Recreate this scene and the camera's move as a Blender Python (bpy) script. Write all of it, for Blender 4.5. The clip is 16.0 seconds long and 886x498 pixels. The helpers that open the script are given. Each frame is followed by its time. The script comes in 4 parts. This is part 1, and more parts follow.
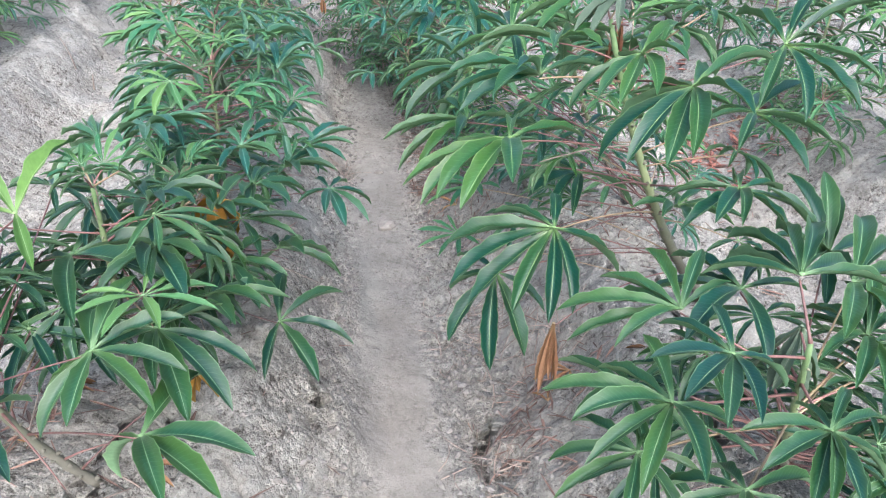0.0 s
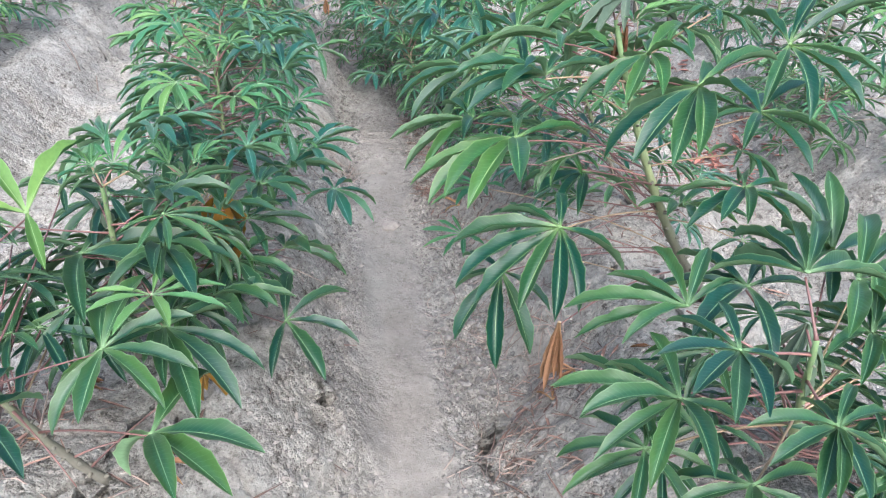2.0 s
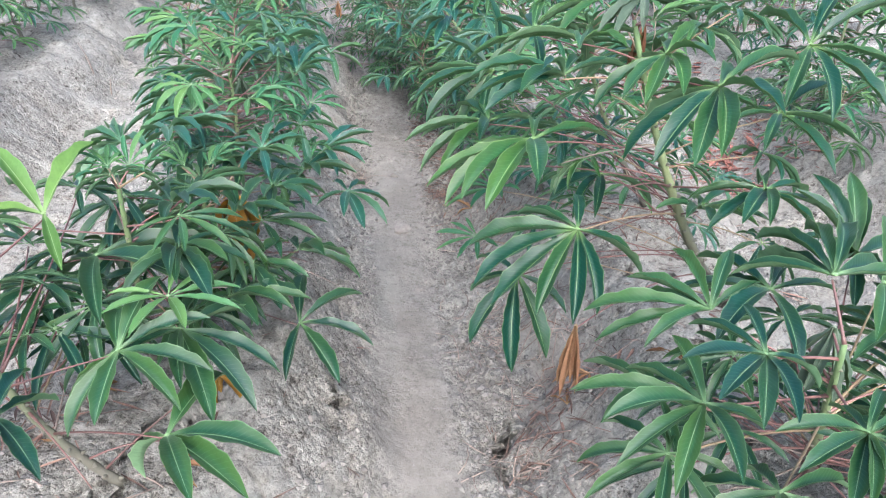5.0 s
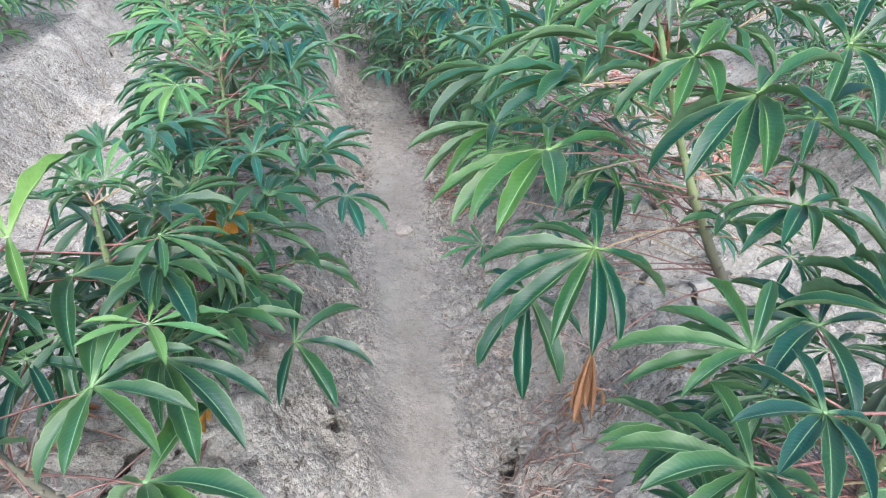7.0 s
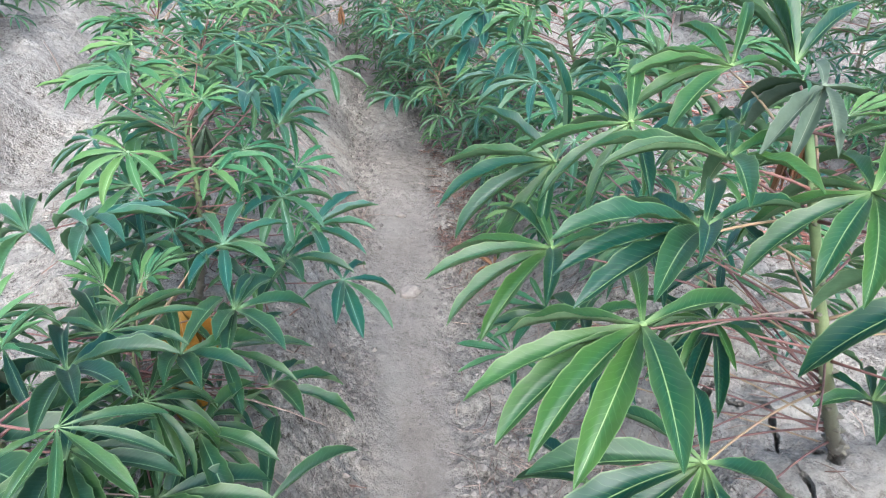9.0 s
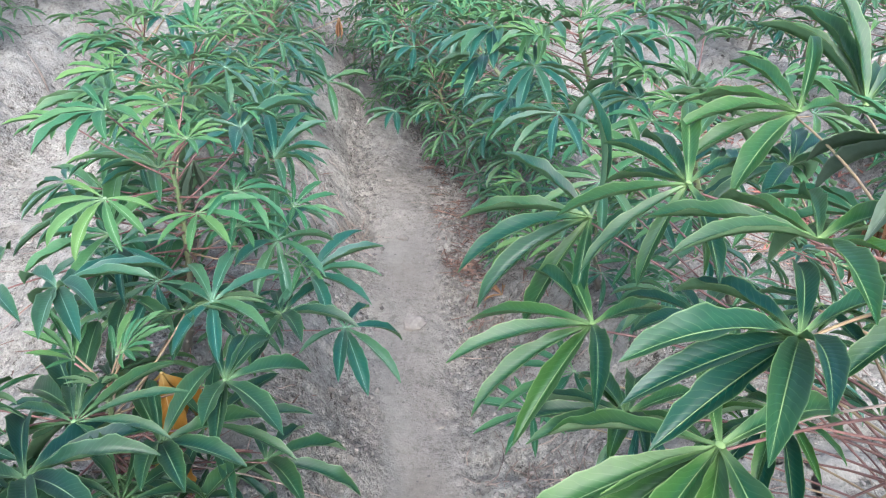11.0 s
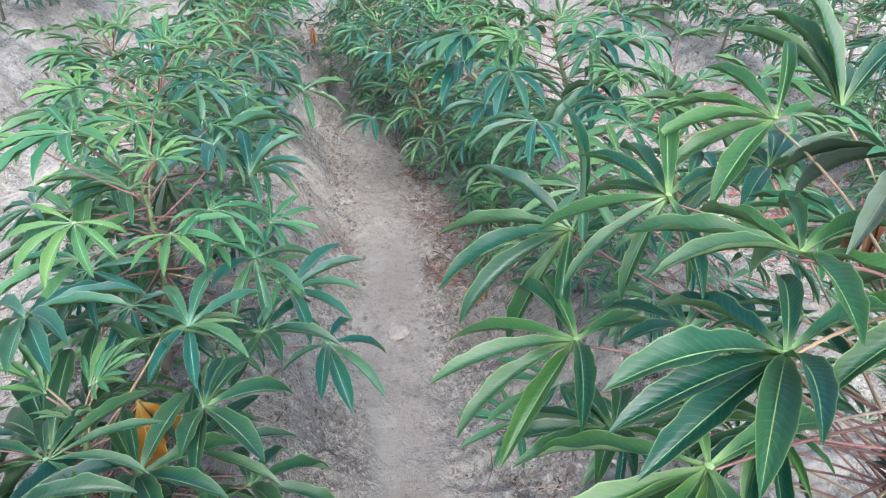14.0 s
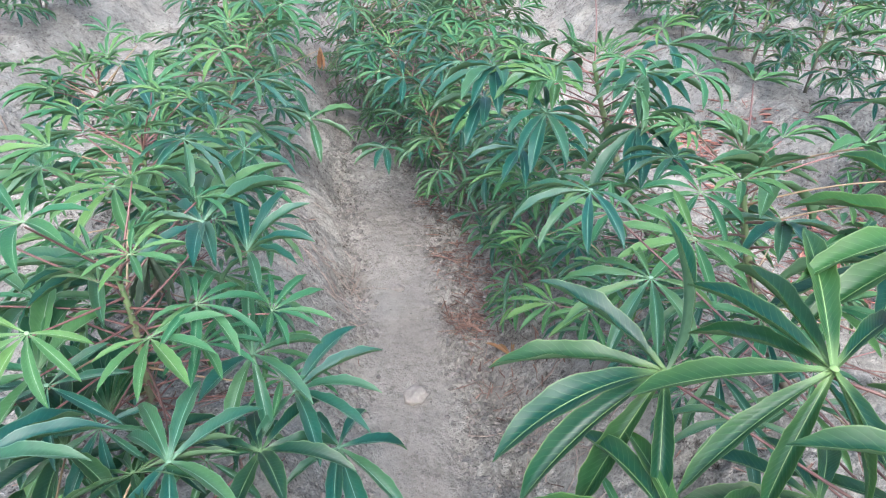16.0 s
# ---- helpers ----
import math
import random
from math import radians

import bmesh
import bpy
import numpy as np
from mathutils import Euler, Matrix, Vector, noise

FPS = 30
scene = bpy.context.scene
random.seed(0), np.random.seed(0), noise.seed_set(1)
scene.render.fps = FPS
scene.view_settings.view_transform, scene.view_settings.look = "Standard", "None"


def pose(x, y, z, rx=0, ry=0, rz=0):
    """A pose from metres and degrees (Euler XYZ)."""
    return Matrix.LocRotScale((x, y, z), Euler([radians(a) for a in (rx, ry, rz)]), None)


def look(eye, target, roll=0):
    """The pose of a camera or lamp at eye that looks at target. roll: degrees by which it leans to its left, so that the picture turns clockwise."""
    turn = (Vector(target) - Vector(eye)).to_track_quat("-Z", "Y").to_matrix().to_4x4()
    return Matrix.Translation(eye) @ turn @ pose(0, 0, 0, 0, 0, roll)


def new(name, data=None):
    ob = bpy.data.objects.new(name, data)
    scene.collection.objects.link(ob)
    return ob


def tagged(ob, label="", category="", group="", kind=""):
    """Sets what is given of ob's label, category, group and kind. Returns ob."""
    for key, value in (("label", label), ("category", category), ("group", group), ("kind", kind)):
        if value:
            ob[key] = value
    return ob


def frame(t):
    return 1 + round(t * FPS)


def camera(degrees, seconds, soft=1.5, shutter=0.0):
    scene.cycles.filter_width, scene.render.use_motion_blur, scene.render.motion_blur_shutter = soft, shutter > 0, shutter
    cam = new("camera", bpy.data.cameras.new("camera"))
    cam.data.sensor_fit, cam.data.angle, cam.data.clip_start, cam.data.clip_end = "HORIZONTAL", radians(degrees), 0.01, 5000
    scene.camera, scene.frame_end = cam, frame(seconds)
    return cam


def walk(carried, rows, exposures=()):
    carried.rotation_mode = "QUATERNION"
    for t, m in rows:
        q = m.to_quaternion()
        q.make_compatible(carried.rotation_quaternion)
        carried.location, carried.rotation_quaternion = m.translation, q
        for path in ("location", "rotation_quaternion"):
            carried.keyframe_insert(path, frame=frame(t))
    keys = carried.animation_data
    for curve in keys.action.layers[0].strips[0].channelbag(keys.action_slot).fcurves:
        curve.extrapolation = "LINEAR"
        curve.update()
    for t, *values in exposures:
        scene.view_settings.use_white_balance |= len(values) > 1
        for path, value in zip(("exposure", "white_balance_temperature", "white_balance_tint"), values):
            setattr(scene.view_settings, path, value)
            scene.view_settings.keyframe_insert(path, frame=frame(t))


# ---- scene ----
cam = camera(68.0, 16.0, 1.1)
PATH = [
    (0, (-0.194, -0.001, 1.335), (0.108, 1.692, 0.315), 2.6),
    (0.5, (-0.205, -0.01, 1.338), (0.094, 1.684, 0.319), 2.6),
    (1, (-0.208, -0.013, 1.334), (0.087, 1.683, 0.316), 2.6),
    (1.5, (-0.189, -0.011, 1.334), (0.102, 1.685, 0.315), 2.4),
    (2, (-0.206, -0.009, 1.336), (0.093, 1.686, 0.319), 2.5),
    (2.5, (-0.22, -0.005, 1.327), (0.076, 1.691, 0.308), 2.6),
    (3, (-0.206, -0.008, 1.334), (0.078, 1.694, 0.324), 2.5),
    (3.5, (-0.213, 0.0, 1.331), (0.069, 1.703, 0.322), 2.4),
    (4, (-0.214, -0.001, 1.334), (0.06, 1.705, 0.326), 2.2),
    (6.5, (-0.224, 0.014, 1.317), (0.048, 1.709, 0.291), 2.1),
    (7, (-0.21, 0.119, 1.324), (0.059, 1.806, 0.284), 2.0),
    (7.5, (-0.185, 0.3, 1.341), (0.091, 1.983, 0.296), 2.3),
    (8, (-0.159, 0.376, 1.338), (0.113, 2.059, 0.294), 3.0),
    (8.5, (-0.163, 0.433, 1.331), (0.103, 2.116, 0.285), 3.5),
    (9, (-0.195, 0.556, 1.34), (0.07, 2.237, 0.29), 3.7),
    (9.5, (-0.203, 0.653, 1.35), (0.061, 2.332, 0.296), 3.6),
    (10, (-0.206, 0.691, 1.349), (0.062, 2.372, 0.299), 3.6),
    (12.5, (-0.209, 0.728, 1.353), (0.089, 2.406, 0.307), 3.8),
    (13, (-0.203, 0.734, 1.356), (0.104, 2.41, 0.309), 3.8),
    (13.5, (-0.198, 0.741, 1.359), (0.114, 2.418, 0.316), 3.3),
    (14, (-0.2, 0.742, 1.36), (0.127, 2.416, 0.317), 2.7),
    (14.5, (-0.213, 0.748, 1.36), (0.124, 2.421, 0.317), 2.8),
    (15, (-0.219, 0.748, 1.364), (0.123, 2.42, 0.32), 3.0),
    (15.5, (-0.225, 0.814, 1.357), (0.113, 2.489, 0.318), 2.7),
    (16, (-0.205, 1.007, 1.374), (0.106, 2.688, 0.336), 2.4),
]
EXPOSURE, KELVIN, TINT = 1.72, 5430, 5
walk(cam, [(t, look(eye, target, roll)) for t, eye, target, roll in PATH], [(0.0, EXPOSURE, KELVIN, TINT), (16.0, EXPOSURE, KELVIN, TINT)])

# ---- light: an evening field under a bright, even sky ----
world = bpy.data.worlds.new("sky")
world.use_nodes = True
scene.world = world
wn = world.node_tree
sky = wn.nodes.new("ShaderNodeTexSky")
sky.sky_type, sky.sun_disc = "NISHITA", False
sky.sun_elevation, sky.sun_rotation = radians(48), radians(182)
sky.air_density, sky.dust_density, sky.ozone_density = 1.0, 7.0, 1.0
wn.links.new(sky.outputs["Color"], wn.nodes["Background"].inputs["Color"])
wn.nodes["Background"].inputs["Strength"].default_value = 0.15
lamp = bpy.data.lights.new("sun", "SUN")
lamp.energy, lamp.angle, lamp.color = 0.9, radians(80), (1.0, 0.93, 0.8)
sun = new("sun", lamp)
sun.matrix_world = pose(0, 0, 6, 44, 0, -2)


# ---- materials ----
def mat(name):
    m = bpy.data.materials.new(name)
    m.use_nodes = True
    return m, m.node_tree.nodes, m.node_tree.links, m.node_tree.nodes["Principled BSDF"]


def node(nodes, kind, **inputs):
    n = nodes.new("ShaderNode" + kind)
    for k, v in inputs.items():
        n.inputs[k.replace("_", " ")].default_value = v
    return n


def ramp(nodes, stops):
    n = nodes.new("ShaderNodeValToRGB")
    e = n.color_ramp.elements
    while len(e) < len(stops):
        e.new(0.5)
    for i, (p, c) in enumerate(stops):
        e[i].position, e[i].color = p, (*c, 1)
    return n


def calc(nodes, links, op, a, b=None, c=None):
    n = nodes.new("ShaderNodeMath")
    n.operation = op
    for i, v in enumerate((a, b, c)):
        if v is None:
            continue
        if isinstance(v, (int, float)):
            n.inputs[i].default_value = v
        else:
            links.new(v, n.inputs[i])
    return n.outputs[0]


def blend(nodes, links, fac, a, b, mode="MIX"):
    n = nodes.new("ShaderNodeMix")
    n.data_type, n.blend_type = "RGBA", mode
    for sock, v in ((n.inputs[0], fac), (n.inputs[6], a), (n.inputs[7], b)):
        if isinstance(v, (int, float)):
            sock.default_value = v
        elif isinstance(v, tuple):
            sock.default_value = (*v, 1)
        else:
            links.new(v, sock)
    return n.outputs[2]


def leaf_material(name, dark, light, rib, gloss=0.42, through_light=0.22, veins=0.5, sheen=0.24, olive=0.0, bloom=0.0):
    m, N, L, bsdf = mat(name)
    uv = N.new("ShaderNodeUVMap")
    sep = N.new("ShaderNodeSeparateXYZ")
    L.new(uv.outputs[0], sep.inputs[0])
    u, v = sep.outputs[0], sep.outputs[1]
    off = calc(N, L, "ABSOLUTE", calc(N, L, "SUBTRACT", u, 0.5))
    info = N.new("ShaderNodeObjectInfo")
    rnd = info.outputs["Random"]
    coord = N.new("ShaderNodeTexCoord")
    n1 = node(N, "TexNoise", Scale=14.0, Detail=4.0, Roughness=0.6)
    n2 = node(N, "TexNoise", Scale=90.0, Detail=3.0, Roughness=0.6)
    L.new(coord.outputs["Object"], n1.inputs["Vector"])
    L.new(coord.outputs["Object"], n2.inputs["Vector"])
    geo = N.new("ShaderNodeNewGeometry")
    each = calc(N, L, "MULTIPLY_ADD", geo.outputs["Random Per Island"], 0.65, calc(N, L, "MULTIPLY_ADD", rnd, 0.85, -0.62))
    mixv = calc(N, L, "MULTIPLY_ADD", n1.outputs["Fac"], 0.45, each)
    clamp = N.new("ShaderNodeClamp")
    L.new(mixv, clamp.inputs[0])
    col = blend(N, L, clamp.outputs[0], dark, light)
    mottle = N.new("ShaderNodeMapRange")
    L.new(n2.outputs["Fac"], mottle.inputs[0])
    for i, val in ((1, 0.4), (2, 0.7), (3, 0.0), (4, 0.35)):
        mottle.inputs[i].default_value = val
    col = blend(N, L, mottle.outputs[0], col, tuple(0.6 * c for c in dark))
    # older blades turn olive in patches
    age = N.new("ShaderNodeMapRange")
    n3 = node(N, "TexNoise", Scale=9.0, Detail=2.0, Roughness=0.5)
    L.new(coord.outputs["Object"], n3.inputs["Vector"])
    L.new(calc(N, L, "MULTIPLY_ADD", geo.outputs["Random Per Island"], 0.3, n3.outputs["Fac"]), age.inputs[0])
    for i, val in ((1, 0.62), (2, 0.85), (3, 0.0), (4, olive)):
        age.inputs[i].default_value = val
    col = blend(N, L, age.outputs[0], col, (0.085, 0.105, 0.018))
    warm = N.new("ShaderNodeMapRange")
    L.new(calc(N, L, "MULTIPLY", off, calc(N, L, "MULTIPLY_ADD", rnd, 1.2, n3.outputs["Fac"])), warm.inputs[0])
    for i, val in ((1, 0.2), (2, 0.62), (3, 0.0), (4, 1.6 * olive)):
        warm.inputs[i].default_value = val
    col = blend(N, L, warm.outputs[0], col, (0.1, 0.14, 0.015))
    # side veins run forward from the midrib to the margin
    saw = calc(N, L, "FRACT", calc(N, L, "SUBTRACT", calc(N, L, "MULTIPLY_ADD", v, 19.0, calc(N, L, "MULTIPLY", n1.outputs["Fac"], 3.0)), calc(N, L, "MULTIPLY", off, 5.0)))
    tri = calc(N, L, "ABSOLUTE", calc(N, L, "SUBTRACT", saw, 0.5))
    vein = N.new("ShaderNodeMapRange")
    vein.interpolation_type = "SMOOTHSTEP"
    L.new(tri, vein.inputs[0])
    for i, val in ((1, 0.1), (2, 0.0), (3, 0.0), (4, 1.0)):
        vein.inputs[i].default_value = val
    fade = calc(N, L, "MULTIPLY", vein.outputs[0], calc(N, L, "SUBTRACT", 0.62, off))
    col = blend(N, L, calc(N, L, "MULTIPLY", fade, veins), col, tuple(0.5 * (a + b) for a, b in zip(light, rib)))
    # the blade pales towards its hub
    base = N.new("ShaderNodeMapRange")
    base.interpolation_type = "SMOOTHSTEP"
    L.new(v, base.inputs[0])
    for i, val in ((1, 0.22), (2, 0.02), (3, 0.0), (4, 0.8)):
        base.inputs[i].default_value = val
    col = blend(N, L, base.outputs[0], col, tuple(0.3 * a + 0.7 * b for a, b in zip(light, rib)))
    half = calc(N, L, "MULTIPLY_ADD", v, -0.016, 0.028)
    ribf = N.new("ShaderNodeMapRange")
    ribf.interpolation_type = "SMOOTHSTEP"
    L.new(calc(N, L, "DIVIDE", off, half), ribf.inputs[0])
    for i, val in ((1, 1.15), (2, 0.55), (3, 0.0), (4, 1.0)):
        ribf.inputs[i].default_value = val
    col = blend(N, L, ribf.outputs[0], col, rib)
    # a thin pale margin
    edge = N.new("ShaderNodeMapRange")
    L.new(off, edge.inputs[0])
    for i, val in ((1, 0.46), (2, 0.5), (3, 0.0), (4, 0.6)):
        edge.inputs[i].default_value = val
    col = blend(N, L, edge.outputs[0], col, rib)
    L.new(col, bsdf.inputs["Base Color"])
    bsdf.inputs["Roughness"].default_value = gloss
    bsdf.inputs["Specular IOR Level"].default_value = sheen
    # a thin waxy bloom
    bsdf.inputs["Sheen Weight"].default_value = bloom
    bsdf.inputs["Sheen Roughness"].default_value = 0.45
    bsdf.inputs["Sheen Tint"].default_value = (0.72, 0.95, 0.9, 1)
    bump = node(N, "Bump", Strength=0.27, Distance=0.002)
    # the blade bulges a little between its side veins
    quilt = calc(N, L, "SUBTRACT", 1.0, calc(N, L, "MULTIPLY", calc(N, L, "SUBTRACT", 0.5, tri), calc(N, L, "SUBTRACT", 0.5, tri)))
    L.new(calc(N, L, "MULTIPLY_ADD", n2.outputs["Fac"], 0.3, calc(N, L, "MULTIPLY_ADD", quilt, 1.0, calc(N, L, "MULTIPLY", n1.outputs["Fac"], 0.5))), bump.inputs["Height"])
    L.new(bump.outputs[0], bsdf.inputs["Normal"])
    tr = N.new("ShaderNodeBsdfTranslucent")
    L.new(blend(N, L, 0.5, col, (0.3, 0.5, 0.06)), tr.inputs["Color"])
    mixs = N.new("ShaderNodeMixShader")
    mixs.inputs[0].default_value = through_light
    L.new(bsdf.outputs[0], mixs.inputs[1])
    L.new(tr.outputs[0], mixs.inputs[2])
    L.new(mixs.outputs[0], N["Material Output"].inputs["Surface"])
    return m


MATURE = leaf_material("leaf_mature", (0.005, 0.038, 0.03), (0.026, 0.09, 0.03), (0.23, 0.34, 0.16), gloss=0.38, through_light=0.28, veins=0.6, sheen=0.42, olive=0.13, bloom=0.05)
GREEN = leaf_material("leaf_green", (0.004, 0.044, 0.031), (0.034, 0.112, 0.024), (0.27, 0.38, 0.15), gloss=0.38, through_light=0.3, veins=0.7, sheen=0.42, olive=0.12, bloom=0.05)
# paler, bluer green: distance haze and sky sheen are put into its colour
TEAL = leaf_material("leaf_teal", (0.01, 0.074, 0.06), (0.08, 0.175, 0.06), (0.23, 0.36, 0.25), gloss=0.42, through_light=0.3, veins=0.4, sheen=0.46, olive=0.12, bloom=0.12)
YOUNG = leaf_material("leaf_young", (0.04, 0.14, 0.07), (0.13, 0.235, 0.07), (0.3, 0.4, 0.25), gloss=0.45, through_light=0.34)
LIME = leaf_material("leaf_lime", (0.075, 0.15, 0.04), (0.14, 0.23, 0.05), (0.25, 0.34, 0.15), gloss=0.55, through_light=0.25, veins=0.2)
UNDER = leaf_material("leaf_underside", (0.13, 0.24, 0.13), (0.22, 0.34, 0.18), (0.42, 0.48, 0.3), gloss=0.7, veins=0.25)
YELLOW = leaf_material("leaf_yellow", (0.32, 0.14, 0.02), (0.48, 0.25, 0.045), (0.5, 0.36, 0.15), gloss=0.5, through_light=0.3)
WILTED = leaf_material("leaf_wilted", (0.06, 0.092, 0.066), (0.115, 0.15, 0.108), (0.2, 0.235, 0.17), gloss=0.7, veins=0.2)
DRY = leaf_material("leaf_dry", (0.15, 0.06, 0.035), (0.36, 0.19, 0.105), (0.42, 0.28, 0.18), gloss=0.8, veins=0.3)


def simple(name, a, b, scale, rough=0.8, bump=0.3, rnd=0.3):
    m, N, L, bsdf = mat(name)
    coord = N.new("ShaderNodeTexCoord")
    n = node(N, "TexNoise", Scale=scale, Detail=6.0, Roughness=0.65)
    L.new(coord.outputs["Object"], n.inputs["Vector"])
    r = ramp(N, [(0.3, a), (0.7, b)])
    L.new(n.outputs["Fac"], r.inputs[0])
    geo, info = N.new("ShaderNodeNewGeometry"), N.new("ShaderNodeObjectInfo")
    both = calc(N, L, "FRACT", calc(N, L, "ADD", geo.outputs["Random Per Island"], info.outputs["Random"]))
    shade = calc(N, L, "MULTIPLY_ADD", both, 2 * rnd, 1 - rnd)
    hsv = node(N, "HueSaturation")
    L.new(r.outputs[0], hsv.inputs["Color"])
    L.new(shade, hsv.inputs["Value"])
    L.new(hsv.outputs[0], bsdf.inputs["Base Color"])
    bsdf.inputs["Roughness"].default_value = rough
    bp = node(N, "Bump", Strength=bump, Distance=0.003)
    L.new(n.outputs["Fac"], bp.inputs["Height"])
    L.new(bp.outputs[0], bsdf.inputs["Normal"])
    return m


PETIOLE = simple("petiole_red", (0.12, 0.054, 0.05), (0.215, 0.112, 0.094), 30, 0.5, 0.1, 0.35)
PETIOLE_PALE = simple("petiole_pale", (0.22, 0.18, 0.095), (0.27, 0.165, 0.11), 30, 0.5, 0.1, 0.3)
STICK = simple("dry_stalk", (0.17, 0.12, 0.1), (0.33, 0.26, 0.22), 40, 0.85, 0.3, 0.4)
LITTER = simple("dead_leaf", (0.085, 0.044, 0.034), (0.24, 0.15, 0.115), 35, 0.85, 0.3, 0.6)
RED_LITTER = simple("dead_leaf_red", (0.16, 0.06, 0.045), (0.33, 0.15, 0.115), 35, 0.85, 0.3, 0.5)
STONE = simple("stone", (0.1, 0.087, 0.08), (0.21, 0.188, 0.172), 60, 0.9, 0.5, 0.35)
CLOD = simple("clod", (0.17, 0.147, 0.132), (0.27, 0.24, 0.217), 45, 0.95, 0.9, 0.2)


def stem_material():
    m, N, L, bsdf = mat("stem_bark")
    uv = N.new("ShaderNodeUVMap")
    sep = N.new("ShaderNodeSeparateXYZ")
    L.new(uv.outputs[0], sep.inputs[0])
    coord = N.new("ShaderNodeTexCoord")
    n = node(N, "TexNoise", Scale=55.0, Detail=6.0, Roughness=0.7)
    L.new(coord.outputs["Object"], n.inputs["Vector"])
    r = ramp(N, [(0.2, (0.17, 0.155, 0.12)), (0.42, (0.2, 0.205, 0.13)), (0.65, (0.29, 0.34, 0.15)), (0.95, (0.17, 0.28, 0.1))])
    L.new(calc(N, L, "MULTIPLY_ADD", n.outputs["Fac"], 0.35, calc(N, L, "SUBTRACT", sep.outputs[1], 0.17)), r.inputs[0])
    L.new(blend(N, L, calc(N, L, "MULTIPLY", n.outputs["Fac"], 0.75), r.outputs[0], (0.07, 0.06, 0.05)), bsdf.inputs["Base Color"])
    bsdf.inputs["Roughness"].default_value = 0.75
    bp = node(N, "Bump", Strength=0.6, Distance=0.004)
    L.new(n.outputs["Fac"], bp.inputs["Height"])
    L.new(bp.outputs[0], bsdf.inputs["Normal"])
    return m


STEM = stem_material()


def soil_material():
    m, N, L, bsdf = mat("dry_soil")
    coord = N.new("ShaderNodeTexCoord")
    P = coord.outputs["Object"]
    big = node(N, "TexNoise", Scale=1.6, Detail=5.0, Roughness=0.6)
    mid = node(N, "TexNoise", Scale=11.0, Detail=8.0, Roughness=0.7)
    fine = node(N, "TexNoise", Scale=95.0, Detail=6.0, Roughness=0.75)
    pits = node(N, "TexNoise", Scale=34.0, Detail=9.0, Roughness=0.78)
    patch = node(N, "TexNoise", Scale=5.0, Detail=4.0, Roughness=0.6)
    crumb = node(N, "TexVoronoi", Scale=85.0, Randomness=1.0)
    grain = node(N, "TexVoronoi", Scale=230.0, Randomness=1.0)
    warp = blend(N, L, 0.012, P, mid.outputs["Color"], "ADD")
    for n in (big, mid, fine, pits, patch):
        L.new(P, n.inputs["Vector"])
    for n in (crumb, grain):
        L.new(warp, n.inputs["Vector"])
    trod = N.new("ShaderNodeAttribute")
    trod.attribute_name = "trodden"
    dust = N.new("ShaderNodeAttribute")
    dust.attribute_name = "dust"
    r = ramp(N, [(0.34, (0.175, 0.155, 0.136)), (0.46, (0.272, 0.248, 0.222)), (0.6, (0.365, 0.338, 0.306))])
    f = calc(N, L, "MULTIPLY_ADD", big.outputs["Fac"], 0.45, calc(N, L, "MULTIPLY_ADD", mid.outputs["Fac"], 0.45, calc(N, L, "MULTIPLY", fine.outputs["Fac"], 0.12)))
    L.new(f, r.inputs[0])
    # crumbs and grains differ in tone, with shade painted into the gaps between them; some stretches are crusted and
    # smooth
    loose = N.new("ShaderNodeMapRange")
    L.new(patch.outputs["Fac"], loose.inputs[0])
    for i, val in ((1, 0.38), (2, 0.56), (3, 0.3), (4, 1.0)):
        loose.inputs[i].default_value = val
    loose = calc(N, L, "MULTIPLY", loose.outputs[0], calc(N, L, "MULTIPLY_ADD", trod.outputs["Fac"], -0.6, 1.0))
    tone = N.new("ShaderNodeRGBToBW")
    L.new(grain.outputs["Color"], tone.inputs[0])
    tone2 = N.new("ShaderNodeRGBToBW")
    L.new(crumb.outputs["Color"], tone2.inputs[0])
    k = calc(N, L, "MULTIPLY_ADD", tone.outputs[0], 0.55, calc(N, L, "MULTIPLY_ADD", tone2.outputs[0], 0.45, 0.5))
    grey = N.new("ShaderNodeCombineXYZ")
    for i in range(3):
        L.new(k, grey.inputs[i])
    col = blend(N, L, loose, r.outputs[0], grey.outputs[0], "MULTIPLY")
    # shade inside pits and gaps, painted as dark stops that multiply the colour
    pit_shade = ramp(N, [(0.395, (0.28, 0.262, 0.252)), (0.435, (0.74, 0.725, 0.715)), (0.5, (1.0, 1.0, 1.0))])
    L.new(pits.outputs["Fac"], pit_shade.inputs[0])
    col = blend(N, L, calc(N, L, "MULTIPLY_ADD", loose, 0.6, 0.4), col, pit_shade.outputs[0], "MULTIPLY")
    # the trodden floor of the furrow is smoother and pinker
    col = blend(N, L, calc(N, L, "MULTIPLY", trod.outputs["Fac"], 0.8), col,
                blend(N, L, calc(N, L, "MULTIPLY_ADD", fine.outputs["Fac"], 0.9, calc(N, L, "SUBTRACT", mid.outputs["Fac"], 0.45)), (0.117, 0.102, 0.091), (0.191, 0.168, 0.150)))
    col = blend(N, L, calc(N, L, "MULTIPLY", dust.outputs["Fac"], calc(N, L, "MULTIPLY_ADD", mid.outputs["Fac"], 1.6, -0.25)), col, blend(N, L, fine.outputs["Fac"], (0.205, 0.192, 0.172), (0.282, 0.269, 0.243)))
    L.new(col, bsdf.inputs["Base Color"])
    bsdf.inputs["Roughness"].default_value = 0.95
    bsdf.inputs["Specular IOR Level"].default_value = 0.15
    lump = calc(N, L, "MULTIPLY_ADD", crumb.outputs["Distance"], -0.9, calc(N, L, "MULTIPLY", grain.outputs["Distance"], -0.45))
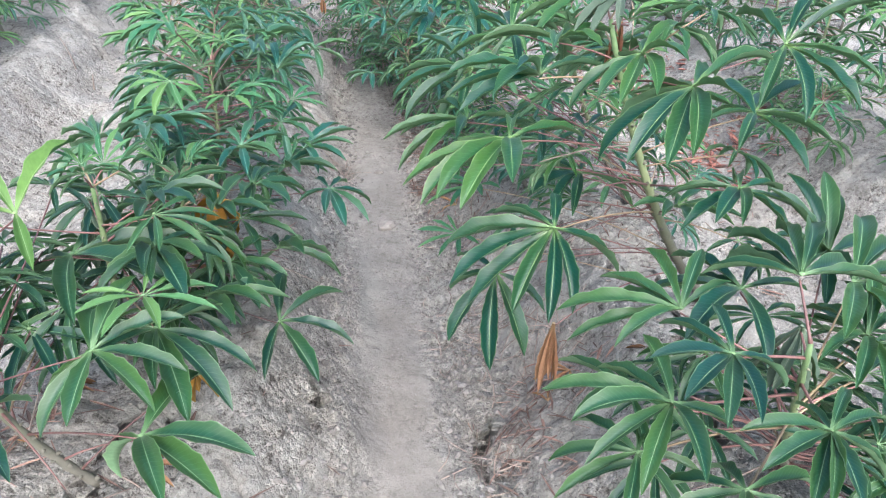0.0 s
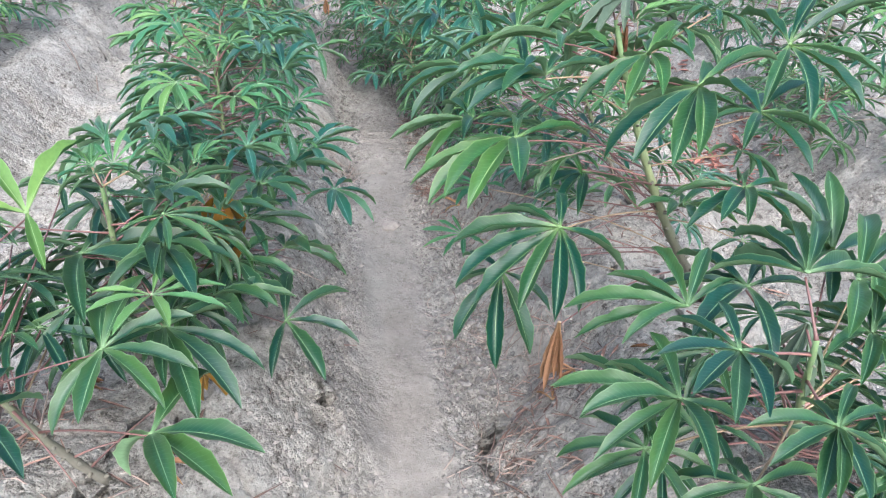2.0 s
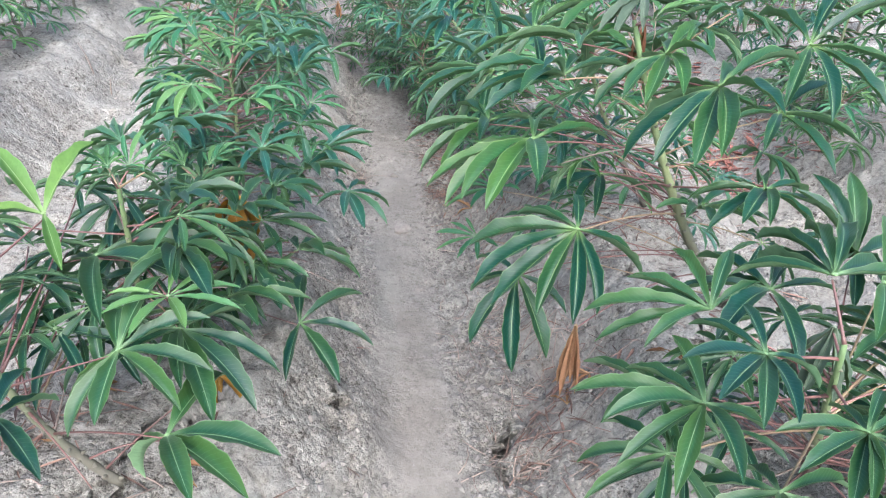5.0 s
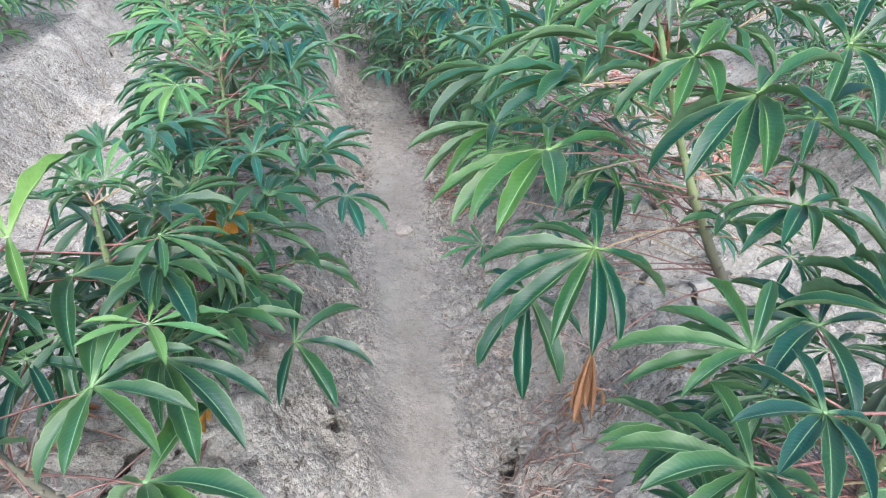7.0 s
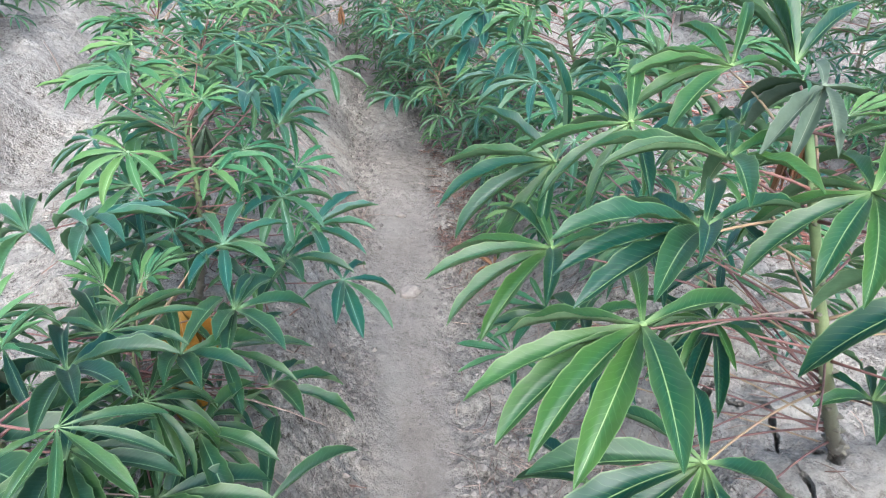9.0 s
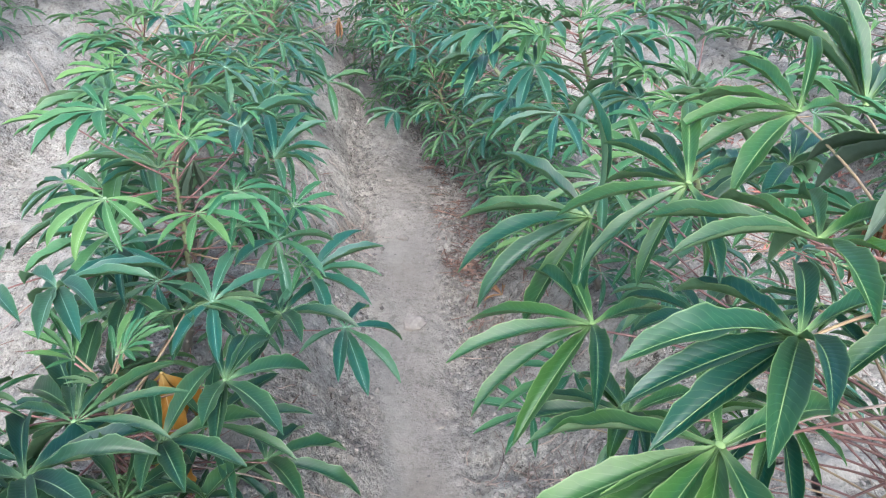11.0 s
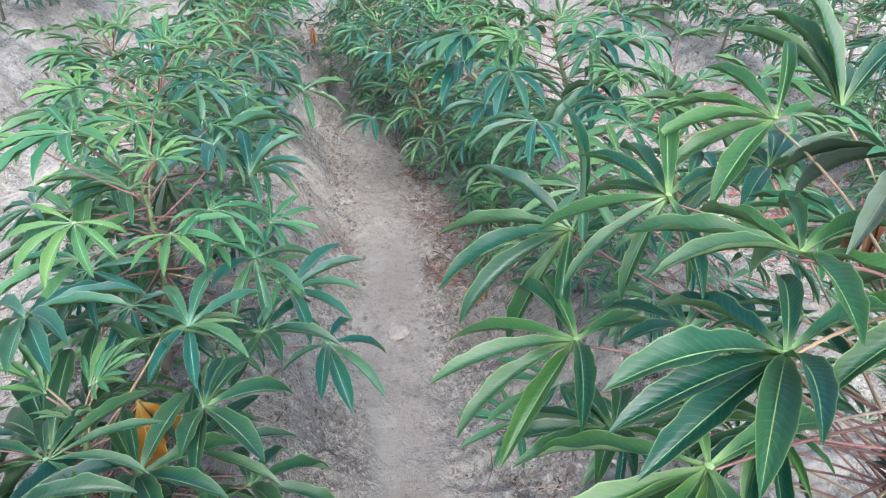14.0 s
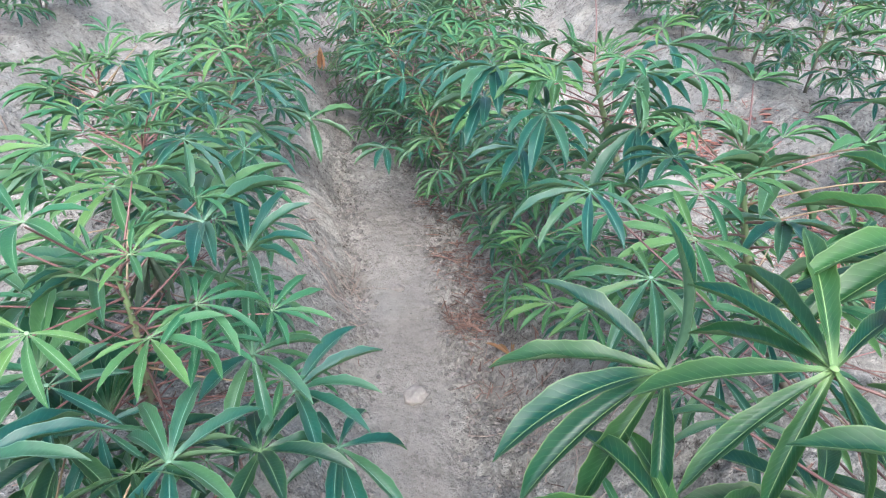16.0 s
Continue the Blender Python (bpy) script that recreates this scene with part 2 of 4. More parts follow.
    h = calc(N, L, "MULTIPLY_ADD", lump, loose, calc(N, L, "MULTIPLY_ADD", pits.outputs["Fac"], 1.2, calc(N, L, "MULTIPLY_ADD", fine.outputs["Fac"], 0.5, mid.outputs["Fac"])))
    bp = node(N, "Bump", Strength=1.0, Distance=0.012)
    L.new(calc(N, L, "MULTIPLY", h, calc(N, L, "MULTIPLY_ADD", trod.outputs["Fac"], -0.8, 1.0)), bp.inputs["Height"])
    L.new(bp.outputs[0], bsdf.inputs["Normal"])
    return m


SOIL = soil_material()

# ---- ground: one sheet with ridges, furrows, clods and cracks ----
ROW_X = -0.70
SPACING = 1.52
_lat = np.random.RandomState(5).rand(256, 256) * 2 - 1


def lattice(x, y):
    """Smooth noise from -1 to 1 on numpy arrays, one wave a metre."""
    xi, yi = np.floor(x).astype(int), np.floor(y).astype(int)
    fx, fy = x - xi, y - yi
    fx, fy = fx * fx * (3 - 2 * fx), fy * fy * (3 - 2 * fy)
    a, b = _lat[xi % 256, yi % 256], _lat[(xi + 1) % 256, yi % 256]
    c, d = _lat[xi % 256, (yi + 1) % 256], _lat[(xi + 1) % 256, (yi + 1) % 256]
    return (a * (1 - fx) + b * fx) * (1 - fy) + (c * (1 - fx) + d * fx) * fy


CRACKS = [
    [(-0.63, 1.145), (-0.647, 1.108), (-0.658, 1.07), (-0.67, 1.02), (-0.69, 0.985)],
    [(-0.64, 1.11), (-0.668, 1.06), (-0.682, 1.01)],
    [(-0.647, 1.108), (-0.625, 1.115), (-0.6, 1.105)],
    [(-0.72, 0.93), (-0.7, 0.905)],
    [(0.64, 1.61), (0.679, 1.575), (0.728, 1.511), (0.714, 1.443), (0.696, 1.378), (0.696, 1.313), (0.694, 1.27)],
    [(0.714, 1.443), (0.749, 1.417), (0.78, 1.39)],
    [(-0.302, 1.288), (-0.28, 1.245)],
    [(0.616, 1.086), (0.602, 1.03), (0.598, 0.941), (0.575, 0.90)],
    [(0.168, 1.245), (0.16, 1.23)],
    [(0.152, 1.15), (0.145, 1.12)],
    [(0.2, 1.29), (0.19, 1.26)],
    [(-1.5, 4.64), (-1.547, 4.678), (-1.7, 4.76), (-1.839, 4.9)],
    [(-0.19, 4.08), (-0.142, 3.99)],
]


def crack_depth(x, y):
    d = np.full(np.shape(x), 9.0)
    wob = 0.016 * lattice(x * 24, y * 24 + 3) + 0.008 * lattice(x * 70, y * 70)
    for line in CRACKS:
        for (ax, ay), (bx, by) in zip(line, line[1:]):
            t = np.clip(((x - ax) * (bx - ax) + (y - ay) * (by - ay)) / ((bx - ax) ** 2 + (by - ay) ** 2), 0, 1)
            d = np.minimum(d, np.hypot(x - ax - t * (bx - ax) + wob, y - ay - t * (by - ay) + wob))
    return np.clip((0.026 - d + 0.006 * lattice(x * 31, y * 31)) / 0.008, 0, 1)


def furrow_shift(y):
    """Where the middle of the trodden way runs."""
    return -0.085 + 0.13 * (1 - np.exp(-(np.clip(y, 0, 20) - 1) / 1.8)) + 0.012 * np.sin(y * 2.3)


def height(x, y, cracked=True):
    x, y = np.asarray(x, float), np.asarray(y, float)
    wob = 0.06 * lattice(x * 1.3 + 9, y * 1.3) + 0.025 * lattice(x * 5, y * 5 + 7)
    phase = ((x + wob - ROW_X) / SPACING + 0.5) % 1 - 0.5
    d = np.abs(phase) * SPACING
    ridge = np.clip((0.6 - d) / 0.36, 0, 1)
    h = 0.27 * ridge * ridge * (3 - 2 * ridge)
    middle = np.exp(-(((x - furrow_shift(y)) / 0.125) ** 4))
    rough = 1 - (0.85 - 0.45 * np.clip((y - 2.9) / 0.9, 0, 1)) * middle
    h = h + rough * (0.03 * lattice(x * 4.3, y * 4.3) + 0.022 * lattice(x * 11 + 3, y * 11) + 0.016 * np.abs(lattice(x * 23 + 5 * lattice(x * 3, y * 3), y * 23)) + 0.005 * lattice(x * 47, y * 47)
                     + 0.005 * np.abs(lattice(x * 61 + 4 * lattice(x * 9, y * 9), y * 53)))
    wx, wy = x + 0.05 * lattice(x * 7 + 4, y * 7), y + 0.05 * lattice(x * 7, y * 7 + 11)
    for k, deep, wide in ((8, 0.022, 0.12), (19, 0.016, 0.16), (41, 0.005, 0.2)):
        gap = np.clip(1 - np.abs(lattice(wx * k + 2 * k, wy * k)) / wide, 0, 1) * np.clip(0.5 + 1.4 * lattice(x * k / 5 + 17, y * k / 5), 0, 1)
        h = h - rough * deep * gap * np.sqrt(gap)
    edge = 1 / (1 + np.exp(np.clip((x + 0.2 + 0.05 * lattice(x * 3, y * 5) + 0.02 * lattice(x * 9, y * 17)) / 0.008, -50, 50)))
    h = h + 0.022 * edge * (0.6 + 0.6 * lattice(y * 0 + 3, y * 2.1))
    bank = np.exp(-(((x - furrow_shift(y) - 0.23) / 0.09) ** 2)) + 0.8 * np.exp(-(((x - furrow_shift(y) + 0.2) / 0.06) ** 2))
    h = h - bank * (0.055 * np.clip(lattice(x * 13 + 2, y * 9), 0, 1) + 0.022 * np.abs(lattice(x * 37, y * 31)) + 0.012 * np.abs(lattice(x * 71, y * 67)))
    h = h + 0.006 * lattice(x * 9 + 30, y * 6)
    return h - 0.3 * crack_depth(x, y) if cracked else h


def spaced(lo, a, b, hi, step, wide, far):
    """Grid lines: close between a and b, wider out to lo and hi, then ever wider to the horizon."""
    left, right = np.arange(lo, a, wide), np.arange(b, hi, wide)
    out, s, p = [], wide, 0.0
    while p < far:
        s *= 1.35
        p += s
        out.append(p)
    out = np.array(out)
    return np.concatenate([(lo - out)[::-1], left, np.arange(a, b, step), right, right[-1] + out])


def sheet(name, xs, ys, material):
    X, Y = np.meshgrid(xs, ys)
    Z = height(X, Y)
    n, k = len(xs), len(ys)
    co = np.stack([X.ravel(), Y.ravel(), Z.ravel()], 1)
    i = (np.arange(k - 1)[:, None] * n + np.arange(n - 1)[None, :]).ravel()
    faces = np.stack([i, i + 1, i + n + 1, i + n], 1)
    me = bpy.data.meshes.new(name)
    me.vertices.add(len(co))
    me.vertices.foreach_set("co", co.ravel())
    me.loops.add(faces.size)
    me.loops.foreach_set("vertex_index", faces.ravel())
    me.polygons.add(len(faces))
    me.polygons.foreach_set("loop_start", np.arange(0, faces.size, 4))
    me.polygons.foreach_set("use_smooth", np.ones(len(faces), bool))
    tro = np.exp(-(((X - furrow_shift(Y) + 0.02 * lattice(X * 12, Y * 9)) / (0.1 + 0.012 * np.clip(Y, 0, 5))) ** 4)) * (0.82 + 0.25 * lattice(X * 7, Y * 4)) * (1 - 0.55 * np.clip((Y - 2.9) / 0.9, 0, 1))
    dst = np.clip(np.exp(-(((X - furrow_shift(Y) + 0.06 + 0.02 * lattice(X, Y * 6)) / 0.06) ** 2)) * (0.1 + 0.75 * lattice(X * 3, Y * 3.1 + 5)) + 0.9 * np.exp(-(((X + 0.11 + 0.03 * lattice(X * 8, Y * 8)) / 0.04) ** 2) - ((Y - 1.8) / 0.4) ** 2) + 0.7 * np.exp(-(((X - 0.2) / 0.05) ** 2) - ((Y - 2.3) / 0.25) ** 2), 0, 1)
    for key, val in (("trodden", tro), ("dust", dst)):
        at = me.attributes.new(key, "FLOAT", "POINT")
        at.data.foreach_set("value", val.ravel().astype(np.float32))
    me.update(calc_edges=True)
    me.materials.append(material)
    return new(name, me)


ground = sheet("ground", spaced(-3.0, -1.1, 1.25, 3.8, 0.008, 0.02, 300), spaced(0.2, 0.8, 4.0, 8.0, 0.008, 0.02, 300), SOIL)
tagged(ground, "dry greyish-pink ridged field soil with a trodden furrow", "soil", kind="structure")


def ground_z(x, y):
    return float(height(np.array([x]), np.array([y]))[0])


def mesh_of(name, verts, faces, uvs=None, materials=(), slots=None, smooth=True):
    me = bpy.data.meshes.new(name)
    me.from_pydata([tuple(v) for v in verts], [], faces)
    for m in materials:
        me.materials.append(m)
    if slots is not None:
        me.polygons.foreach_set("material_index", slots)
    if smooth:
        me.polygons.foreach_set("use_smooth", [True] * len(faces))
    if uvs is not None:
        layer = me.uv_layers.new(name="UVMap")
        idx = np.zeros(len(me.loops), int)
        me.loops.foreach_get("vertex_index", idx)
        layer.data.foreach_set("uv", np.array(uvs, float)[idx].ravel())
    me.update()
    return me


def crust(line, seed, gape=0.007):
    """The dry crust along a crack: two jagged lips that overhang the hollow below."""
    r = random.Random(seed)
    pts = []
    for (ax, ay), (bx, by) in zip(line, line[1:]):
        n = max(2, int(math.hypot(bx - ax, by - ay) / 0.009))
        pts += [(ax + (bx - ax) * i / n, ay + (by - ay) * i / n) for i in range(n)]
    pts.append(line[-1])
    verts, faces = [], []
    for side in (-1, 1):
        first = len(verts)
        for i, (x, y) in enumerate(pts):
            ax, ay = pts[max(0, i - 1)]
            bx, by = pts[min(len(pts) - 1, i + 1)]
            d = math.hypot(bx - ax, by - ay)
            nx, ny = side * (by - ay) / d, -side * (bx - ax) / d
            wob = float(0.016 * lattice(np.float64(x * 24), np.float64(y * 24 + 3)))
            inner = max(0.0, min(1.0, 6 * min(i, len(pts) - 1 - i) / len(pts))) * (gape + 0.004 * r.random()) + r.uniform(-0.0015, 0.0015)
            for w, up, deep in ((inner, 0.003, 0.0), (0.03, 0.005, 0.0), (0.062, -0.004, 0.0), (inner + 0.002, 0.003, 0.014), (0.03, 0.005, 0.02), (0.062, -0.004, 0.03)):
                px, py = x - wob + nx * w, y - wob + ny * w
                verts.append((px, py, float(height(px, py, False)) + up + r.uniform(-0.001, 0.001) - deep))
        for i in range(len(pts) - 1):
            a, b = first + i * 6, first + i * 6 + 6
            for p, q in ((0, 1), (1, 2), (4, 3), (5, 4), (3, 0)):
                f = (a + p, a + q, b + q, b + p)
                faces.append(f if side < 0 else f[::-1])
    ob = new("soil_crust", mesh_of("soil_crust", verts, faces, None, (SOIL,), smooth=False))
    return tagged(ob, "pale dry soil crust broken open along a dark crack", "soil", "cracked crusts on the ridges")


for number, crack in enumerate(CRACKS):
    crust(crack, number, 0.012 if number == 0 else 0.007)


# ---- cassava ----
def lobe_width(s):
    """Half width of a lobe along its length: narrow at the base, widest past the middle, drawn out to a point."""
    return max(0.0, s ** 1.45 * (1 - s)) / 0.1895


def lobe(verts, faces, uvs, slots, angle, length, rise, curl, fold, width, rng, fine):
    """One lobe: a top sheet and a pale under sheet a leaf's thickness below it."""
    stations, across = (20, (-1, -0.5, 0, 0.5, 1)) if fine else (6, (-1, 0, 1))
    ca, sa = math.cos(angle), math.sin(angle)
    side = rng.uniform(-0.25, 0.25)
    wave, ph = rng.uniform(0.04, 0.15), rng.uniform(0, 6)
    nick = rng.uniform(0.02, 0.07) if fine else 0.0
    twist = rng.uniform(-0.22, 0.22)
    r, z, t0 = 0.0, 0.0, len(verts)
    rows = []
    for i in range(stations + 1):
        s = i / stations
        slope = rise - curl * s ** 1.2
        if i:
            r += length / stations * math.cos(slope)
            z += length / stations * math.sin(slope)
        wide = length * width * lobe_width(s) + 0.0035 * (1 - s) ** 3
        if i == stations:
            wide = 0.0006
        lat = side * length * s * s * 0.35
        row = []
        for a in across:
            # the margin is shallowly scalloped, each side its own way
            w = wide * (1 + nick * math.sin(s * 39 + ph * (1.7 if a > 0 else 3.1)) * a * a)
            up = abs(a) * w * fold + wave * w * math.sin(s * 21 + ph + (2 if a > 0 else 0)) * a * a + a * w * twist * s
            nx, nz = -math.sin(slope), math.cos(slope)
            rr, zz, tt = r + nx * up, z + nz * up, lat + a * w * math.sqrt(max(0.2, 1 - fold * fold))
            row.append((rr, tt, zz, nx, nz))
        rows.append((s, row))
    na = len(across)
    for sheet_no, drop in ((0, 0.0), (1, 0.0007)):
        for s, row in rows:
            for a, (rr, tt, zz, nx, nz) in zip(across, row):
                rr2, zz2 = rr - nx * drop, zz - nz * drop
                verts.append((ca * rr2 - sa * tt, sa * rr2 + ca * tt, zz2))
                uvs.append((0.5 + 0.5 * a, s))
        b = t0 + sheet_no * (stations + 1) * na
        for i in range(stations):
            for j in range(na - 1):
                q = (b + i * na + j, b + (i + 1) * na + j, b + (i + 1) * na + j + 1, b + i * na + j + 1)
                for tri in ((q[0], q[1], q[2]), (q[0], q[2], q[3])):
                    faces.append(tri if sheet_no == 0 else tri[::-1])
                    slots.append(sheet_no)


def knob(verts, faces, uvs, slots, size):
    """The small pale knob where the lobes meet."""
    b, r = len(verts), 0.023 * size
    for i in range(8):
        verts.append((r * math.cos(i * math.pi / 4), r * math.sin(i * math.pi / 4), 0.7 * r))
        uvs.append((0.5, 0.0))
    verts.append((0, 0, 1.5 * r)), uvs.append((0.5, 0.0))
    for i in range(8):
        faces.append((b + i, b + (i + 1) % 8, b + 8)), slots.append(0)


LEAVES = {}


def leaf_mesh(count, spread, curl, top, variant=0, fine=True):
    """A hand-shaped blade of unit length, its middle lobe along +x, facing +z. spread: degrees between lobes."""
    key = (count, spread, curl, top.name, variant, fine)
    if key not in LEAVES:
        rng = random.Random(str(key))
        verts, faces, uvs, slots = [], [], [], []
        for k in range(count):
            a = k - (count - 1) / 2
            edge = abs(a) / ((count - 1) / 2)
            young = top is YOUNG
            lobe(verts, faces, uvs, slots, radians(a * spread + rng.uniform(-4, 4)), (1 - 0.34 * edge ** 1.6) * rng.uniform(0.93, 1.05),
                 0.12 + rng.uniform(-0.1, 0.1) + (0.25 if young else 0), curl * rng.uniform(0.85, 1.15), 0.66 if young else rng.uniform(0.55, 0.85), rng.uniform(0.08, 0.105), rng, fine)
        knob(verts, faces, uvs, slots, 1.0)
        LEAVES[key] = mesh_of("leaf", verts, faces, uvs, (top, UNDER if top in (GREEN, YOUNG, MATURE, TEAL, LIME) else top), slots)
    return LEAVES[key]


def tube(points, radii, sides=6):
    """A tube through points; returns verts, faces, uvs."""
    verts, faces, uvs = [], [], []
    n = len(points)
    for i, p in enumerate(points):
        d = (points[min(i + 1, n - 1)] - points[max(i - 1, 0)]).normalized()
        e = d.cross(Vector((0.31, 0.95, 0.1)) if abs(d.y) < 0.9 else Vector((1, 0, 0))).normalized()
        f = d.cross(e)
        for j in range(sides):
            t = 2 * math.pi * j / sides
            verts.append(p + (e * math.cos(t) + f * math.sin(t)) * radii[i])
            uvs.append((j / sides, i / (n - 1)))
    for i in range(n - 1):
        for j in range(sides):
            k = (j + 1) % sides
            faces.append((i * sides + j, i * sides + k, (i + 1) * sides + k, (i + 1) * sides + j))
    faces.append(tuple(range(sides))[::-1])
    faces.append(tuple((n - 1) * sides + j for j in range(sides)))
    return verts, faces, uvs


def part(name, me, parent, m=None, label=""):
    ob = new(name, me)
    ob.parent = parent
    if m is not None:
        ob.matrix_basis = m
    return tagged(ob, label) if label else ob


class Plant:
    """A cassava plant: its stem from base through a bend to the tip, and the leaves that are then added to it."""

    def __init__(self, base, tip, bend=(0, 0), radius=0.013, label="", seed=0, fine=True, width=0.114, top=None):
        self.width, self.top = width, top or GREEN
        self.rng, self.fine = random.Random(seed), fine
        bx, by = base
        self.base = Vector((bx, by, ground_z(bx, by) - 0.01))
        self.root = tagged(new("cassava_plant"), label or "green cassava plant with hand-shaped leaves on red stalks", "plant", "cassava plants on the ridges")
        self.root.location = self.base
        tip = Vector(tip)
        mid = (self.base + tip) / 2 + Vector((*bend, 0))
        n = 22 if fine else 9
        self.line = [self.base * (1 - t) ** 2 + mid * 2 * t * (1 - t) + tip * t * t for t in [i / n for i in range(n + 1)]]
        pts, radii = [], []
        for i, p in enumerate(self.line):
            t = i / n
            knot = 1.22 if fine and i % 2 else 1.0
            pts.append(p - self.base)
            radii.append(radius * (1.1 - 0.75 * t) * knot)
        v, f, uv = tube(pts, radii, 9 if fine else 6)
        if fine:
            # old leaf scars stand out as small knobs, wound round the stem
            for i in range(46):
                t = 0.04 + 0.92 * i / 46
                p, a = self.on_stem(t) - self.base, i * 2.4
                w = radius * (1.1 - 0.75 * t)
                o = Vector((math.cos(a), math.sin(a), 0.15))
                kv, kf, kuv = tube([p + o * w * 0.6, p + o * w * 1.35 + Vector((0, 0, 0.1 * w)), p + o * w * 1.95], [w * 0.68, w * 0.5, w * 0.14], 6)
                f += [tuple(q + len(v) for q in face) for face in kf]
                v += kv
                uv += [(0.5, t * 0.45)] * len(kv)
        part("stem", mesh_of("stem", v, f, uv, (STEM,)), self.root)

    def on_stem(self, t):
        i = min(int(t * (len(self.line) - 1)), len(self.line) - 2)
        return self.line[i].lerp(self.line[i + 1], t * (len(self.line) - 1) - i)

    def leaf(self, at, az, pitch, roll, size, count=7, spread=42, curl=0.7, top=None, stalk=None, frm=None, label=""):
        """A blade with its hub at a place: az turns its middle lobe from +x, pitch lifts it, roll leans it."""
        top = top or self.top
        rng = self.rng
        m = Matrix.Translation(at) @ (Matrix.Rotation(radians(az), 4, "Z") @ Matrix.Rotation(radians(-pitch), 4, "Y") @ Matrix.Rotation(radians(roll), 4, "X")) @ Matrix.Diagonal((size, size, size, 1))
        me = leaf_mesh(count, spread, curl, top, rng.randrange(3), self.fine)
        ob = part("leaf", me, self.root, Matrix.Translation(-self.base) @ m, label)
        self.stalk(ob, m, Vector(at), frm, stalk, 0.006)
        return ob

    def stalk(self, ob, m, hub, frm, material, below):
        rng = self.rng
        if frm is None:
            # the stalk leaves the stem a little below the blade
            zs = [p.z for p in self.line]
            want = hub.z - 0.25 * math.hypot(hub.x - self.line[-1].x, hub.y - self.line[-1].y) - 0.01
            k = min(range(len(zs)), key=lambda i: abs(zs[i] - want) + 0.4 * (self.line[i] - hub).length)
            frm = self.line[k]
        else:
            frm = self.on_stem(frm)
        inv = m.inverted()
        span = (hub - frm).length
        sag = Vector((rng.uniform(-0.05, 0.05), rng.uniform(-0.05, 0.05), rng.uniform(-0.02, 0.09))) * span
        n = 8 if self.fine else 4
        end = hub + Vector((0, 0, -below))
        pts = [frm.lerp(end, t) + sag * 4 * t * (1 - t) * 0.6 for t in [i / n for i in range(n + 1)]]
        rad = [0.0021 - 0.0006 * i / n for i in range(n + 1)]
        rad[0] = 0.0032
        v, f, uv = tube(pts, rad, 6 if self.fine else 4)
        red = material or (PETIOLE if rng.random() < 0.75 else PETIOLE_PALE)
        part("petiole", mesh_of("petiole", [inv @ p for p in v], f, uv, (red,)), ob)

    def hand(self, at, length, lobes, curl=0.75, top=None, label="", width=None):
        """A leaf whose lobes are told one by one: bearing and lift in degrees, and length as a share of the leaf's."""
        top = top or self.top
        rng = self.rng
        verts, faces, uvs, slots = [], [], [], []
        for az, lift, share in lobes:
            c = curl * rng.uniform(0.7, 1.25)
            lobe(verts, faces, uvs, slots, radians(az), length * share / (1 - c * c / 24), radians(lift) + 0.45 * c, c, 0.66 if top is YOUNG else rng.uniform(0.55, 0.84),
                 1.1 * (width or self.width) * rng.uniform(0.9, 1.1), rng, True)
        knob(verts, faces, uvs, slots, length)
        me = mesh_of("leaf", verts, faces, uvs, (top, UNDER if top in (GREEN, YOUNG, MATURE, TEAL, LIME) else top), slots)
        ob = part("leaf", me, self.root, Matrix.Translation(Vector(at) - self.base), label)
        self.stalk(ob, Matrix.Translation(at), Vector(at), None, None, 0.006)
        return ob

    def withered(self, at, length, count, top, label, width=None):
        """A dying leaf that hangs folded from its stalk."""
        rng = self.rng
        turn = rng.uniform(0, 360)
        self.hand(at, length, [(round(turn + k * 300 / count), rng.uniform(-89, -82) if top is DRY else rng.uniform(-84, -64), rng.uniform(0.75, 1.1)) for k in range(count)], 0.15, top, label, width)

    def fill(self, count, low=0.45, high=1.0, size=(0.13, 0.18), reach=(0.14, 0.24), turn=0.0, away=None, young_share=0.12):
        """Leaves wound round the stem between two heights; away: skips those that point within 70 degrees of it."""
        rng = self.rng
        for i in range(count):
            t = low + (high - low) * (i + rng.random() * 0.6) / count
            az = turn + i * 137.5 + rng.uniform(-18, 18)
            if away is not None and abs((az - away + 180) % 360 - 180) < 70:
                az += 150
            p = self.on_stem(min(t, 0.999))
            upper = max(0.0, (t - 0.55) / 0.45)
            out = rng.uniform(*reach) * (1 - 0.45 * upper ** 2)
            lift = rng.uniform(-0.04, 0.05) + 0.10 * upper
            hub = (p.x + math.cos(radians(az)) * out, p.y + math.sin(radians(az)) * out, p.z + lift)
            if hub[2] < ground_z(hub[0], hub[1]) + 0.07:
                continue
            young = t > 0.9 and rng.random() < 0.8
            s = rng.uniform(*size) * (0.72 if young else 1.0)
            self.leaf(hub, az + rng.uniform(-20, 20), rng.uniform(-28, -2) + (35 if young else 0) * rng.random(), rng.uniform(-14, 14), s,
                      rng.choice((7, 7, 8, 9)), rng.choice((32, 38)), rng.choice((0.5, 0.8, 1.1)), YOUNG if young or rng.random() < young_share * (0.3 + upper) else None, frm=min(0.995, t))

